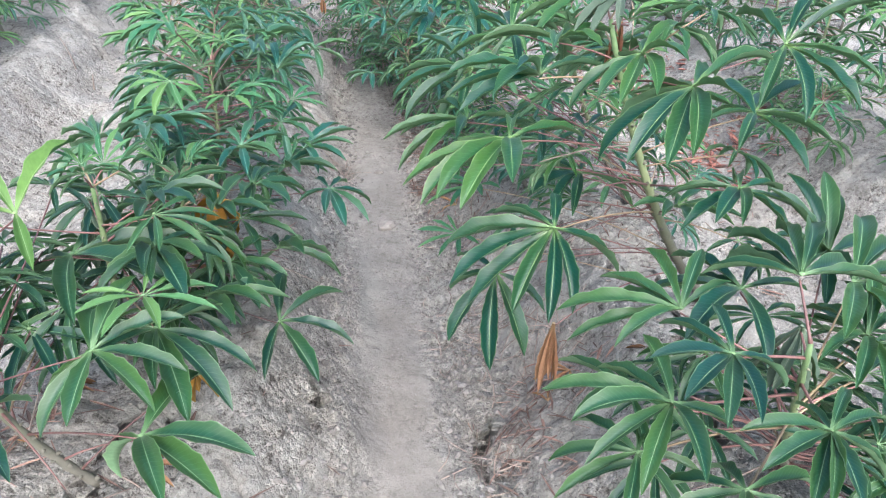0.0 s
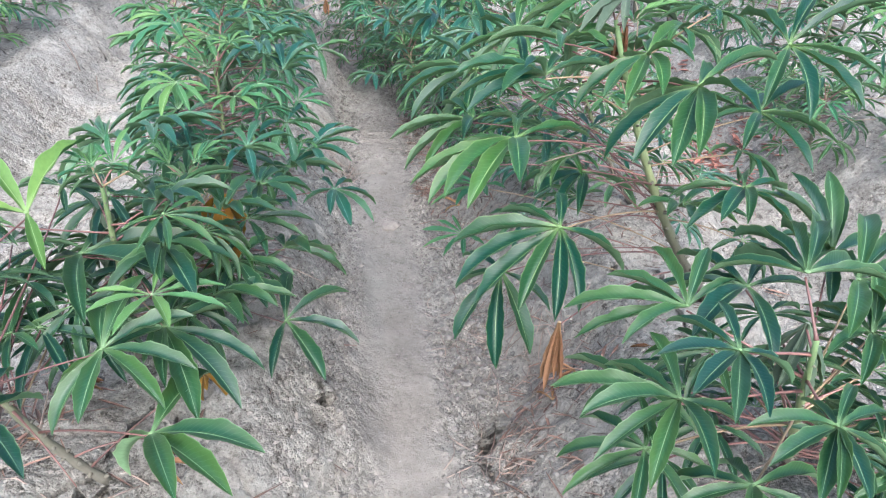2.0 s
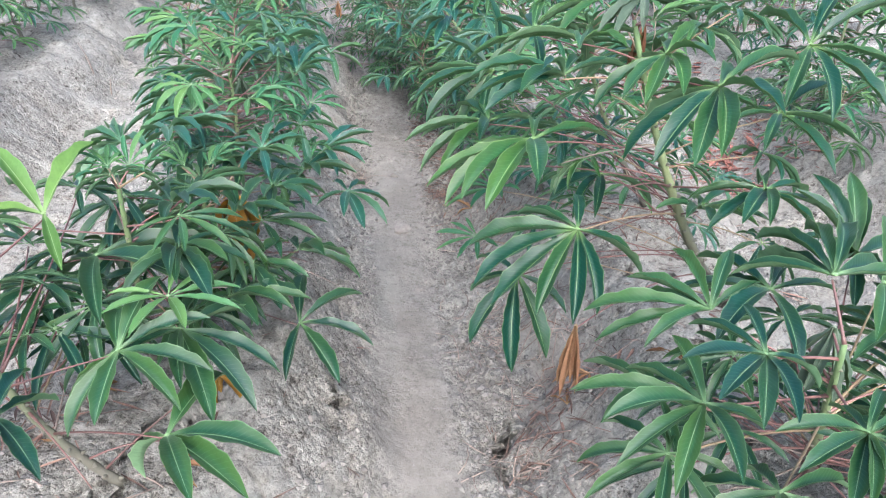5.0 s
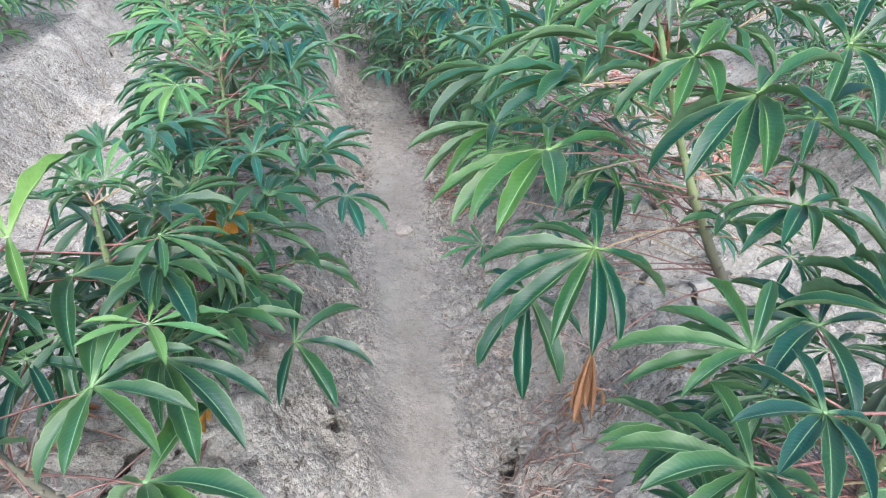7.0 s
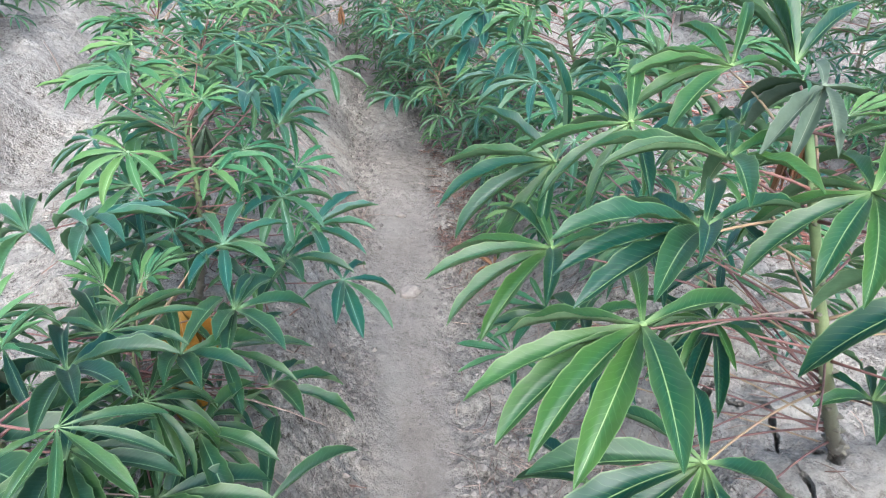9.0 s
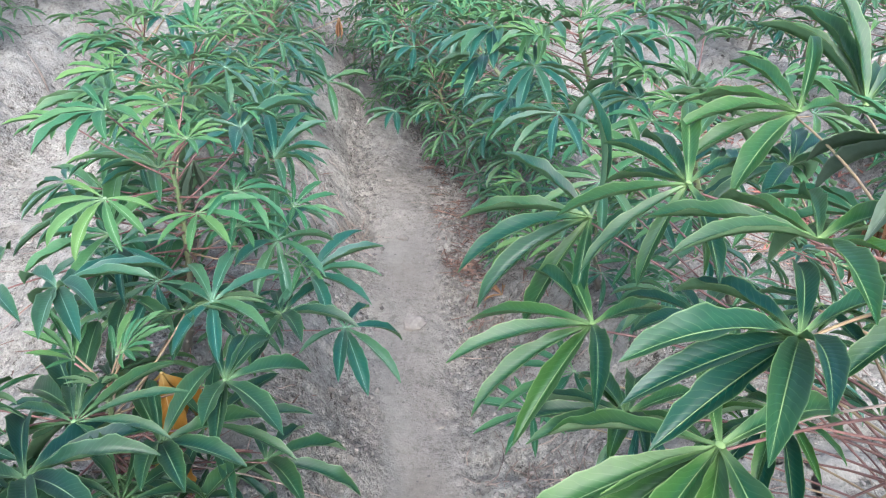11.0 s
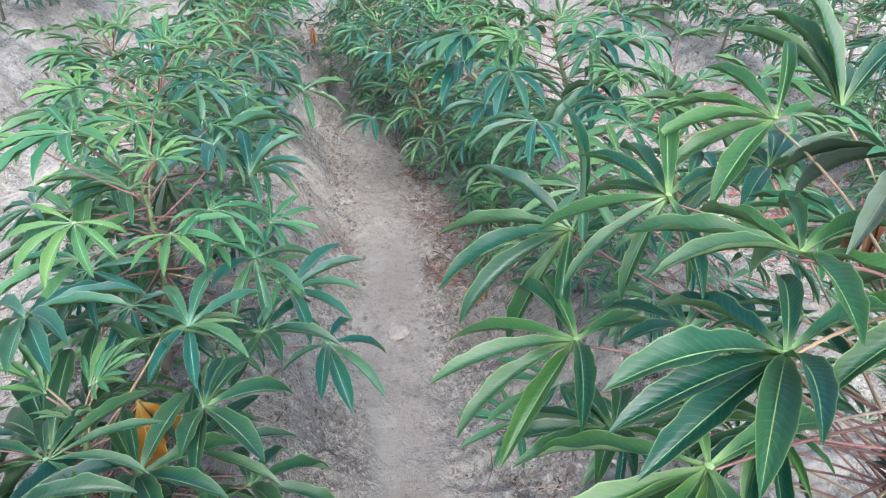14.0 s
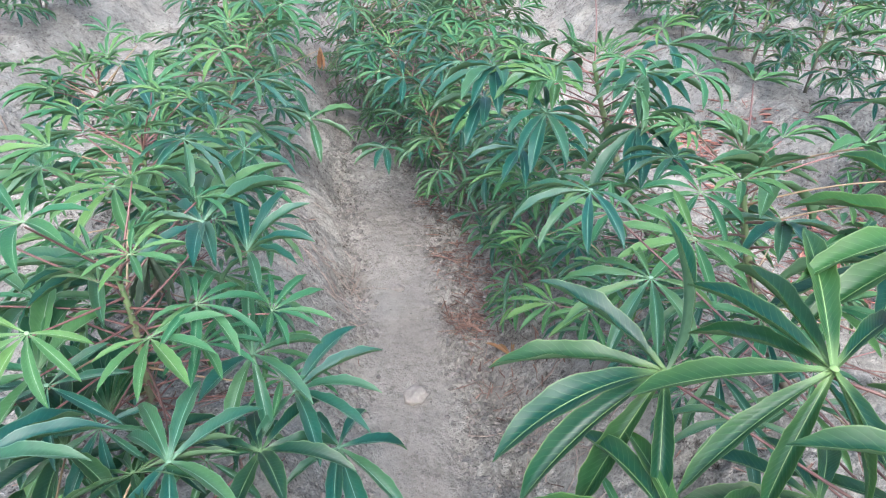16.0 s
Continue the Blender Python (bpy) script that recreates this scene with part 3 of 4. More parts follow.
    def bare(self, count, low=0.2, high=0.7, turn=0.0):
        """Old stalks whose blades have dropped, jutting from the stem."""
        rng = self.rng
        for i in range(count):
            t = low + (high - low) * rng.random()
            a, span = radians(turn + rng.uniform(-110, 110)), rng.uniform(0.14, 0.34)
            p = self.on_stem(t) - self.base
            rise, sag = rng.uniform(-0.25, 0.5), rng.uniform(0.0, 0.12)
            pts = [p + Vector((math.cos(a) * span * q, math.sin(a) * span * q, span * rise * q - sag * q * q)) for q in (0, 0.2, 0.4, 0.6, 0.8, 1.0)]
            if any(q.z + self.base.z < ground_z(q.x + self.base.x, q.y + self.base.y) + 0.004 for q in pts[1:]):
                continue
            v, f, uv = tube(pts, [0.003, 0.0018, 0.0016, 0.0015, 0.0013, 0.001], 6)
            part("petiole", mesh_of("petiole", v, f, uv, (rng.choice((PETIOLE, STICK)),)), self.root)

    def crown(self, count=5):
        """The tuft of small, folded, upright young leaves at the tip."""
        rng = self.rng
        p = self.line[-1]
        for i in range(count):
            az = i * 137.5 + rng.uniform(-20, 20)
            out = rng.uniform(0.02, 0.06)
            self.leaf((p.x + math.cos(radians(az)) * out, p.y + math.sin(radians(az)) * out, p.z + rng.uniform(0.0, 0.06)), az, rng.uniform(5, 50), 0,
                      rng.uniform(0.06, 0.1), rng.choice((5, 7)), 30, 0.5, YOUNG, frm=0.99)

# ---- the plants beside the furrow, each leaf where it grows: hub, length, and for each lobe its bearing, lift and share of the length ----
p = Plant((-0.672, 0.938), (-0.8, 0.9, 0.8), (-0.1, -0.02), 0.0078, top=MATURE, seed=141)
p.hand((-0.527, 0.813, 0.518), 0.204, [(76, -11, 1.03), (142, -56, 1.02), (291, 14, 0.95), (311, 6, 1.05), (337, 9, 1.03)])
p.hand((-0.615, 0.929, 0.606), 0.162, [(-177, -50, 0.94), (-125, -34, 0.92), (-87, -10, 0.89), (-46, -11, 1.05), (-24, -2, 1.05), (20, 12, 0.96), (75, 15, 1.09), (109, -6, 1.01)])
p.hand((-0.724, 1.053, 0.804), 0.2, [(75, 18, 1.0), (129, 2, 0.8), (140, 34, 0.8), (163, -14, 0.8), (-64, -24, 0.6)], top=LIME)
p.hand((-0.739, 0.774, 0.62), 0.15, [(83, -33, 1.0), (-45, -4, 1.0), (96, -9, 0.9), (-64, 1, 1.0), (152, -45, 0.9), (132, -8, 0.8)])
p.withered((-0.498, 1.073, 0.42), 0.085, 3, YELLOW, "tan drying leaf hanging on its stalk", 0.2)
for hub, az, size in (((-0.796, 1.25, 0.625), 150, 0.15), ((-0.813, 1.15, 0.609), -60, 0.16), ((-0.752, 1.2, 0.565), -20, 0.15), ((-0.762, 1.05, 0.572), -110, 0.17), ((-0.84, 1.2, 0.669), 100, 0.15), ((-0.784, 1.35, 0.717), 60, 0.14), ((-0.795, 1.02, 0.585), -150, 0.15)):
    p.leaf(hub, az, p.rng.uniform(-24, -6), p.rng.uniform(-12, 12), size, p.rng.choice((7, 8)), 38, p.rng.choice((0.5, 0.8)))
p.bare(5, 0.15, 0.6, 20)
p.fill(11, 0.35, 0.95, away=-30)
p.crown(3)
p = Plant((-0.7, 1.3), (-0.64, 1.17, 0.8), (0, 0), 0.0095, top=MATURE, seed=142)
p.hand((-0.545, 1.042, 0.561), 0.204, [(-177, -5, 0.68), (-130, 3, 0.8), (-81, 5, 0.92), (-64, -15, 1.06), (-40, -20, 1.09), (-10, -22, 0.99), (38, -14, 0.82), (86, -5, 0.68)])
p.hand((-0.723, 1.205, 0.633), 0.228, [(-78, -3, 0.99), (-30, -2, 1.02), (4, -5, 1.1), (40, -8, 1.06), (76, -9, 1.02), (142, -39, 1.01)])
p.hand((-0.551, 1.15, 0.672), 0.168, [(-130, -14, 0.82), (-86, 14, 0.98), (-60, -6, 1.02), (-2, -14, 0.82), (56, -34, 1), (99, -5, 0.68)])
p.hand((-0.554, 1.17, 0.669), 0.144, [(-130, -14, 0.82), (-83, 1, 0.98), (-59, -5, 1.06), (-36, 6, 0.96), (5, -14, 0.82), (46, -14, 0.82), (87, -30, 0.98)])
p.hand((-0.577, 1.264, 0.716), 0.15, [(-82, 12, 0.97), (-59, 22, 0.96), (-35, 15, 0.99), (1, 9, 0.99), (34, -3, 0.99), (67, -17, 0.99), (115, -14, 1.04), (153, -34, 1)])
p.withered((-0.71, 1.32, 0.7), 0.15, 4, WILTED, "wilted grey-green hanging leaf")
p.bare(7, 0.2, 0.7, 0)
p.fill(15, 0.3, 0.88, young_share=0.1)
p.crown(4)
p = Plant((-0.65, 1.578), (-0.56, 1.47, 0.66), (0.03, -0.06), 0.0095, top=MATURE, seed=143)
p.hand((-0.35, 1.297, 0.371), 0.18, [(38, 2, 1.04), (94, 6, 1.06), (260, -15, 0.89), (300, -19, 1.03), (344, -10, 1.03)])
p.hand((-0.483, 1.205, 0.518), 0.174, [(-105, 14, 0.79), (-63, 12, 1.01), (-39, 11, 0.99), (-8, -2, 0.99), (23, -17, 0.99), (58, -29, 0.99), (98, -20, 1.04), (145, -43, 1), (-175, -24, 0.78)])
p.hand((-0.445, 1.321, 0.53), 0.15, [(64, -6, 0.98), (125, -10, 1.01), (168, -5, 0.68), (-149, -14, 0.82), (-106, -14, 0.82), (-63, -15, 1.03), (-27, -2, 0.95)])
p.hand((-0.355, 1.488, 0.463), 0.175, [(37, -27, 1.0), (-11, -26, 1.0), (-61, 23, 1.0), (153, -58, 0.9), (106, -14, 0.7), (68, -19, 0.75)])
p.hand((-0.469, 1.378, 0.637), 0.145, [(121, -1, 0.8), (104, 10, 0.8), (67, 7, 1.0), (29, -12, 1.0), (-34, 11, 1.0), (-65, 17, 0.9), (-87, 25, 0.9)])
p.hand((-0.402, 1.491, 0.64), 0.16, [(31, -22, 1.0), (-49, 6, 1.0), (-85, 4, 0.9), (-95, 17, 0.8), (110, 3, 0.75), (80, -6, 0.8), (66, -10, 0.9)])
p.hand((-0.616, 1.48, 0.599), 0.228, [(91, 13, 0.8), (104, -11, 1.03), (118, -11, 1.05), (135, -23, 1.02), (117, -52, 1.04), (145, -38, 0.99), (179, -53, 0.77)])
p.hand((-0.591, 1.703, 0.651), 0.186, [(97, -9, 1), (106, -3, 1.02), (126, -6, 1.03), (132, -30, 0.98), (179, -14, 0.82), (-135, -5, 0.68), (-88, -4, 0.68), (-42, -5, 0.68)])
p.hand((-0.497, 1.742, 0.608), 0.144, [(132, -14, 1), (-171, -14, 0.82), (-114, 10, 0.93), (-91, -4, 1.04), (-46, -14, 0.82), (-2, -14, 0.82), (43, -14, 0.82)])
p.hand((-0.34, 1.732, 0.58), 0.15, [(-102, 0, 0.97), (-70, 17, 0.96), (-28, 7, 1.06), (12, -14, 0.82), (52, -7, 1.01), (103, -14, 0.82), (155, -14, 0.82)])
p.withered((-0.515, 1.56, 0.6), 0.13, 4, YELLOW, "orange-yellow dying leaf", 0.2)
p.withered((-0.5, 1.44, 0.54), 0.09, 3, YELLOW, "orange-yellow dying leaf", 0.2)
p.bare(7, 0.2, 0.7, 0)
p.fill(13, 0.3, 0.88, young_share=0.1)
p.crown(5)
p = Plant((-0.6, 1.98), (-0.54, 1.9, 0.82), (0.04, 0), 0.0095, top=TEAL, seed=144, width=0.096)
p.hand((-0.438, 1.637, 0.682), 0.145, [(115, 4, 0.85), (79, 12, 0.9), (41, -2, 1.0), (-41, 4, 1.0), (-79, -9, 0.9), (-109, -1, 0.9), (132, -13, 0.8)])
p.hand((-0.353, 1.862, 0.664), 0.145, [(31, -20, 1.0), (-47, -6, 1.0), (-75, -53, 0.98), (-111, -29, 0.9), (-121, 7, 0.9), (63, 5, 0.9), (96, 32, 0.9), (128, 11, 0.8)])
p.hand((-0.225, 1.834, 0.46), 0.168, [(-145, -5, 0.68), (-96, 1, 0.98), (-79, -13, 1.03), (-48, -17, 1.02), (20, -30, 0.98), (69, -14, 0.82), (118, -5, 0.68)])
p.hand((-0.588, 1.97, 0.771), 0.144, [(79, -25, 1), (137, 8, 1.04), (165, 6, 1), (-159, 16, 0.98), (-120, 19, 0.96), (-112, 11, 0.98), (-79, -2, 0.98)])
p.hand((-0.704, 1.979, 0.713), 0.162, [(1, -5, 0.68), (46, -14, 0.82), (92, -7, 0.93), (137, 4, 1.03), (-169, -14, 0.82), (-116, 11, 0.97), (-105, -1, 1.04), (-90, 7, 0.97)])
p.hand((-0.623, 1.767, 0.74), 0.18, [(63, 6, 0.8), (90, -2, 1.02), (89, -18, 0.97), (98, 7, 1.07), (112, -8, 0.99), (160, -14, 0.82), (-152, -14, 0.82), (-104, -14, 0.82)], top=YOUNG)
p.hand((-0.585, 1.844, 0.578), 0.216, [(64, -55, 0.77), (91, -35, 0.99), (73, -14, 1.01), (83, -5, 1.05), (97, -2, 1.04), (107, -5, 1.01), (125, 16, 0.79)], top=YOUNG)
p.hand((-0.643, 1.586, 0.755), 0.162, [(-76, 10, 0.98), (-63, 5, 1.02), (-46, 15, 0.98), (-10, 11, 0.98), (23, -1, 0.99), (54, -15, 0.99), (88, -30, 1), (129, -22, 1.02), (138, -38, 0.99)])
p.hand((-0.789, 1.676, 0.692), 0.18, [(104, -7, 1.01), (118, -6, 1.04), (133, -9, 1.04), (138, -21, 1.01), (140, -28, 0.99), (-174, -37, 0.98), (-127, -29, 0.97), (-90, -10, 0.97), (-57, 13, 0.96)])
p.hand((-0.292, 1.851, 0.586), 0.162, [(-118, -14, 0.82), (-71, -3, 0.98), (-45, 3, 1.02), (-18, 13, 0.96), (18, 15, 1.01), (53, 11, 1.06), (100, -14, 0.82)])
p.bare(6, 0.2, 0.7, 0)
p.fill(34, 0.3, 1.0, size=(0.1, 0.15), young_share=0.5)
p.crown(4)
p = Plant((-0.66, 2.38), (-0.56, 2.24, 0.88), (0, 0), 0.0095, seed=145, width=0.096, top=TEAL)
p.hand((-0.412, 1.946, 0.865), 0.156, [(46, 4, 1.07), (84, -5, 0.68), (122, -16, 1.01), (173, -5, 0.68), (-137, -14, 0.82), (-87, 6, 0.95), (-76, 5, 0.97)])
p.hand((-0.551, 2.238, 0.827), 0.156, [(-135, -14, 0.76), (-103, -11, 0.98), (-85, -8, 0.99), (-75, -5, 1), (-56, -1, 1.02), (-30, 8, 1.01), (11, 11, 1.01), (52, 9, 1.01), (83, 5, 0.79)])
p.hand((-0.461, 2.129, 0.775), 0.234, [(24, 22, 0.85), (52, 13, 1.09), (80, -21, 1), (90, -4, 1), (110, -2, 1.02), (122, -12, 1.01), (121, -26, 1), (152, -31, 0.78)])
p.hand((-0.358, 1.992, 0.781), 0.138, [(-73, -10, 0.73), (-44, 13, 0.93), (-27, 20, 0.95), (13, 33, 0.96), (57, 29, 0.98), (99, 19, 1.05), (116, 0, 1.04), (121, -34, 0.98), (161, -53, 0.76)])
p.hand((-0.756, 2.293, 0.805), 0.174, [(58, -22, 0.78), (94, -27, 1), (103, 4, 1.06), (121, -2, 1.02), (137, -10, 1), (177, -7, 0.99), (-143, -3, 0.98), (-103, 2, 0.97), (-87, 0, 0.98), (-52, 1, 0.76)])
p.withered((-0.529, 2.03, 0.76), 0.13, 6, WILTED, "wilted grey-brown folded leaf")
p.fill(46, 0.25, 1.0, size=(0.1, 0.15), young_share=0.55)
p.crown(5)
p = Plant((-0.76, 2.98), (-0.84, 2.92, 0.8), (0, 0), 0.011, seed=147, width=0.09, top=TEAL)
p.hand((-0.951, 3.05, 0.715), 0.156, [(109, 11, 0.8), (139, 7, 1.03), (146, -5, 0.99), (-179, -4, 0.98), (-144, -3, 0.97), (-110, 2, 0.96), (-104, -16, 1.05), (-90, -10, 0.98), (-69, -12, 0.97), (-38, -8, 0.76)])
p.fill(46, 0.3, 1.0, size=(0.1, 0.15), young_share=0.7)
p.crown(5)
p = Plant((-0.68, 3.45), (-0.5, 3.4, 0.74), (0, 0), 0.0095, seed=146, width=0.096, top=TEAL)
p.hand((-0.288, 3.413, 0.493), 0.192, [(-123, -21, 0.78), (-80, -36, 1), (-17, -20, 0.97), (22, 1, 1.06), (67, -14, 0.82), (113, 16, 1.03), (157, 18, 0.8)])
p.hand((-0.712, 2.846, 0.804), 0.156, [(113, 2, 1.04), (141, -22, 1), (-171, -14, 0.82), (-122, -18, 0.97), (-67, -10, 0.99), (-22, -14, 0.82), (23, -5, 0.68)])
p.withered((-0.238, 3.63, 0.7), 0.085, 4, DRY, "dry orange-brown dying leaf", 0.12)
p.fill(30, 0.25, 1.0, young_share=0.25)
p.crown(5)
p = Plant((0.72, 0.84), (0.37, 0.555, 0.84), (-0.1, -0.1), 0.0095, width=0.1, top=MATURE, seed=147)
p.hand((0.192, 0.535, 0.779), 0.138, [(160, -4, 1.11), (-173, 7, 1.0), (-155, -13, 1.0), (-130, -7, 1.0), (-102, 10, 1.0), (-8, -27, 0.75), (105, -18, 1.0), (83, 8, 0.85)])
p.hand((0.259, 0.544, 0.842), 0.12, [(110, -15, 1.0), (-170, 10, 1.0), (-144, 3, 1.0), (-124, -3, 1.0), (-102, 5, 1.0), (2, -32, 0.85), (80, 5, 0.8)])
p.hand((0.264, 0.675, 0.813), 0.135, [(164, -10, 1.26), (173, -22, 1.2), (120, -5, 1.0), (88, 9, 1.0), (55, 20, 0.9), (20, 14, 0.7), (-156, -4, 0.95), (125, -22, 0.95)])
p.hand((0.378, 0.714, 0.813), 0.168, [(0, -5, 0.68), (49, -14, 0.82), (98, -13, 1.02), (98, -34, 1), (155, -14, 0.82), (-148, -1, 1), (-99, -14, 0.82)])
p.hand((0.381, 0.62, 0.897), 0.18, [(-4, -9, 0.77), (23, -17, 0.99), (48, -1, 1.02), (67, -7, 1.03), (83, -13, 1), (91, -27, 0.99), (122, -25, 0.77)])
p.hand((0.584, 0.675, 0.74), 0.144, [(-159, 8, 1.0), (86, -18, 1.0), (-133, 1, 1.0), (-116, -3, 0.9), (72, 9, 0.9), (27, -3, 0.8), (56, 32, 0.85)])
p.hand((0.335, 0.449, 0.803), 0.11, [(-179, 6, 1.0), (-159, -3, 1.0), (-136, -8, 1.0), (-126, -1, 1.0), (-115, 4, 1.0), (-12, -38, 1.0), (47, -2, 0.9), (18, -8, 0.9), (74, -22, 0.8)])
p.hand((0.171, 0.546, 0.684), 0.126, [(60, -23, 0.98), (111, -21, 1.01), (158, -24, 0.96), (-163, -15, 1), (-118, -14, 0.82), (-74, -14, 0.82), (-29, -5, 0.68)])
p.hand((0.203, 0.649, 0.69), 0.144, [(82, -30, 1), (113, -15, 1.01), (152, -14, 0.82), (-170, 14, 0.98), (-146, 14, 0.99), (-101, -14, 0.82), (-55, -5, 0.68)])
p.hand((0.251, 0.443, 0.724), 0.126, [(-131, 19, 0.93), (-83, -14, 0.82), (-35, -14, 0.82), (13, -16, 1.01), (75, -37, 0.99), (128, -41, 0.97), (178, -14, 0.82)])
p.hand((0.675, 0.897, 0.74), 0.174, [(-10, -33, 0.83), (22, -10, 1.06), (53, 20, 1.04), (71, 34, 1.09), (96, 36, 1.03), (148, 42, 0.98), (-167, 25, 0.92), (-149, 12, 0.93), (-123, -14, 0.73)])
p.hand((0.609, 0.76, 0.78), 0.192, [(-130, 1, 0.93), (-93, -6, 0.95), (-56, -12, 0.97), (-18, -16, 0.98), (21, -16, 1), (37, -1, 1.03), (52, 8, 1.1), (68, -16, 0.99)])
p.withered((0.392, 0.6, 0.83), 0.11, 7, WILTED, "wilted grey-green folded leaf")
p.bare(7, 0.2, 0.7, 150)
for hub, az, size in (((0.52, 0.6, 0.72), 60, 0.13), ((0.45, 0.52, 0.68), 20, 0.13), ((0.62, 0.62, 0.62), 100, 0.14), ((0.3, 0.6, 0.66), 190, 0.12), ((0.36, 0.72, 0.69), 140, 0.13), ((0.5, 0.8, 0.69), 80, 0.14), ((0.24, 0.6, 0.6), 170, 0.13), ((0.68, 0.78, 0.66), 40, 0.14)):
    p.leaf(hub, az, p.rng.uniform(-24, -6), p.rng.uniform(-12, 12), size, p.rng.choice((7, 8)), 38, p.rng.choice((0.5, 0.8)))
p.fill(34, 0.15, 0.7, size=(0.12, 0.16), reach=(0.1, 0.24), away=-140, young_share=0)
p = Plant((0.827, 1.418), (0.32, 1.21, 1.09), (-0.16, -0.24), 0.0125, width=0.094, seed=148)
p.hand((0.197, 1.024, 0.751), 0.19, [(175, -11, 1.07), (-174, -24, 1.18), (-160, -38, 1.13), (-128, -29, 1.0), (-104, -31, 1.0), (-87, -31, 0.9), (2, -35, 0.95), (127, -7, 0.75), (70, 11, 0.6)], width=0.108)
p.hand((0.112, 1.084, 0.907), 0.204, [(-171, -20, 1.03), (-162, -25, 1.0), (-143, -14, 1.0), (-122, -15, 1.0), (-104, 3, 1.0), (17, -6, 0.85), (139, -29, 0.9), (76, -7, 0.75)])
p.hand((0.122, 1.13, 0.591), 0.17, [(136, -39, 0.9), (-144, -43, 1.03), (-110, -49, 1.2), (-73, -45, 1.08), (-19, -33, 0.8), (120, -11, 0.8)], width=0.108)
p.hand((0.083, 1.323, 0.857), 0.186, [(137, -22, 1.0), (-169, -9, 1.0), (-162, -27, 1.0), (-131, -18, 1.0), (-106, 7, 0.9), (104, -6, 0.9), (25, -11, 0.75), (92, 6, 0.7)])
p.hand((0.159, 1.099, 1.017), 0.174, [(-169, 5, 1.0), (-161, -6, 1.0), (-152, -12, 1.0), (-134, 5, 1.0), (-118, 19, 0.9), (94, -21, 1.0), (57, -1, 0.8), (22, 0, 0.85)], width=0.086)
p.hand((0.165, 1.335, 1.042), 0.17, [(152, -28, 0.94), (-172, -41, 0.91), (-145, -57, 0.75), (-85, -48, 0.61), (111, -2, 0.85), (-95, -20, 0.8), (88, -2, 0.95), (73, 19, 0.9), (32, -6, 0.85), (107, -23, 0.85)], 0.6, width=0.088)
p.hand((0.342, 1.431, 1.091), 0.174, [(-172, -4, 1.0), (-166, -19, 1.0), (-145, -20, 1.0), (120, -11, 0.9), (100, 10, 0.85), (55, 31, 0.8), (22, -9, 0.75)])
p.hand((0.118, 1.472, 0.924), 0.17, [(157, -9, 1.08), (-171, -14, 1.18), (-158, -29, 1.17), (-149, -60, 1.06), (134, 20, 0.94), (157, 80, 1.03), (-115, -35, 0.85)], width=0.096)
p.hand((0.483, 1.491, 1.079), 0.19, [(121, 24, 1.0), (103, 32, 1.0), (109, 52, 1.0), (45, 11, 0.75), (31, 30, 0.9)])
p.hand((0.351, 1.246, 1.122), 0.165, [(88, -27, 1.0), (87, -40, 0.95), (-137, -15, 1.0), (-116, -15, 0.8), (14, -21, 0.85), (-129, -17, 1.0), (67, 6, 0.5)], top=WILTED)
p.hand((0.351, 1.117, 1.049), 0.162, [(42, 11, 1.04), (69, -11, 1.02), (97, -34, 0.99), (140, -43, 0.98), (-175, -37, 0.98), (-142, -17, 0.97), (-119, -16, 1.03), (-99, -7, 1.01), (-91, 12, 0.95)])
p.hand((0.388, 0.985, 1.029), 0.192, [(24, 9, 1.01), (54, -6, 1), (83, -26, 1), (119, -42, 0.99), (175, -44, 1), (-141, -25, 1.02), (-124, -20, 1.04), (-111, -13, 1.03), (-97, 7, 0.98)])
p.hand((0.693, 1.206, 1.044), 0.198, [(-130, -27, 0.93), (-99, -28, 1.01), (-71, -20, 1.03), (-51, -7, 0.92), (4, 24, 1.12), (50, 22, 1.07), (89, 6, 1.02)])
p.hand((0.624, 1.144, 0.927), 0.168, [(-173, -5, 0.68), (-128, -14, 0.82), (-84, -17, 1.07), (-68, -2, 0.98), (-20, -14, 0.82), (28, 12, 1.02), (64, -6, 0.99), (98, -28, 0.97)])
p.hand((0.487, 1.117, 0.736), 0.138, [(-171, 8, 0.74), (-129, 16, 0.95), (-104, 13, 0.96), (-67, 10, 0.97), (-31, 3, 0.98), (4, -7, 0.99), (35, -1, 1.06), (57, -17, 1.02), (101, -17, 0.8)])
p.hand((0.332, 1.268, 0.75), 0.174, [(14, -31, 0.98), (65, -14, 0.82), (116, -14, 0.82), (167, -14, 0.82), (-142, -1, 0.99), (-132, -8, 1.05), (-113, -6, 1)])
p.hand((0.217, 1.184, 1.058), 0.162, [(18, 1, 0.81), (59, -8, 1.04), (61, -37, 1.03), (97, -14, 1.01), (142, -9, 0.99), (-175, 1, 0.97), (-115, 8, 0.96), (-73, 9, 0.75)])
p.hand((0.523, 0.982, 0.84), 0.162, [(163, -14, 0.82), (-148, -11, 1.05), (-131, 1, 0.99), (-117, 3, 0.98), (-72, -14, 0.82), (-27, -14, 0.82), (19, -15, 0.92), (64, -17, 1.02)])
p.hand((0.263, 1.375, 0.82), 0.144, [(46, -14, 1.02), (85, -14, 0.82), (124, -21, 0.98), (168, -9, 1), (-156, 10, 0.94), (-105, -14, 0.82)])
p.hand((0.51, 1.624, 0.93), 0.18, [(-1, 26, 0.8), (33, 0, 1.03), (52, 1, 1.03), (35, -27, 1), (72, -21, 1), (109, -39, 0.99), (156, -40, 0.97), (-165, -24, 0.96), (-135, -3, 0.95), (-101, 22, 0.74)])
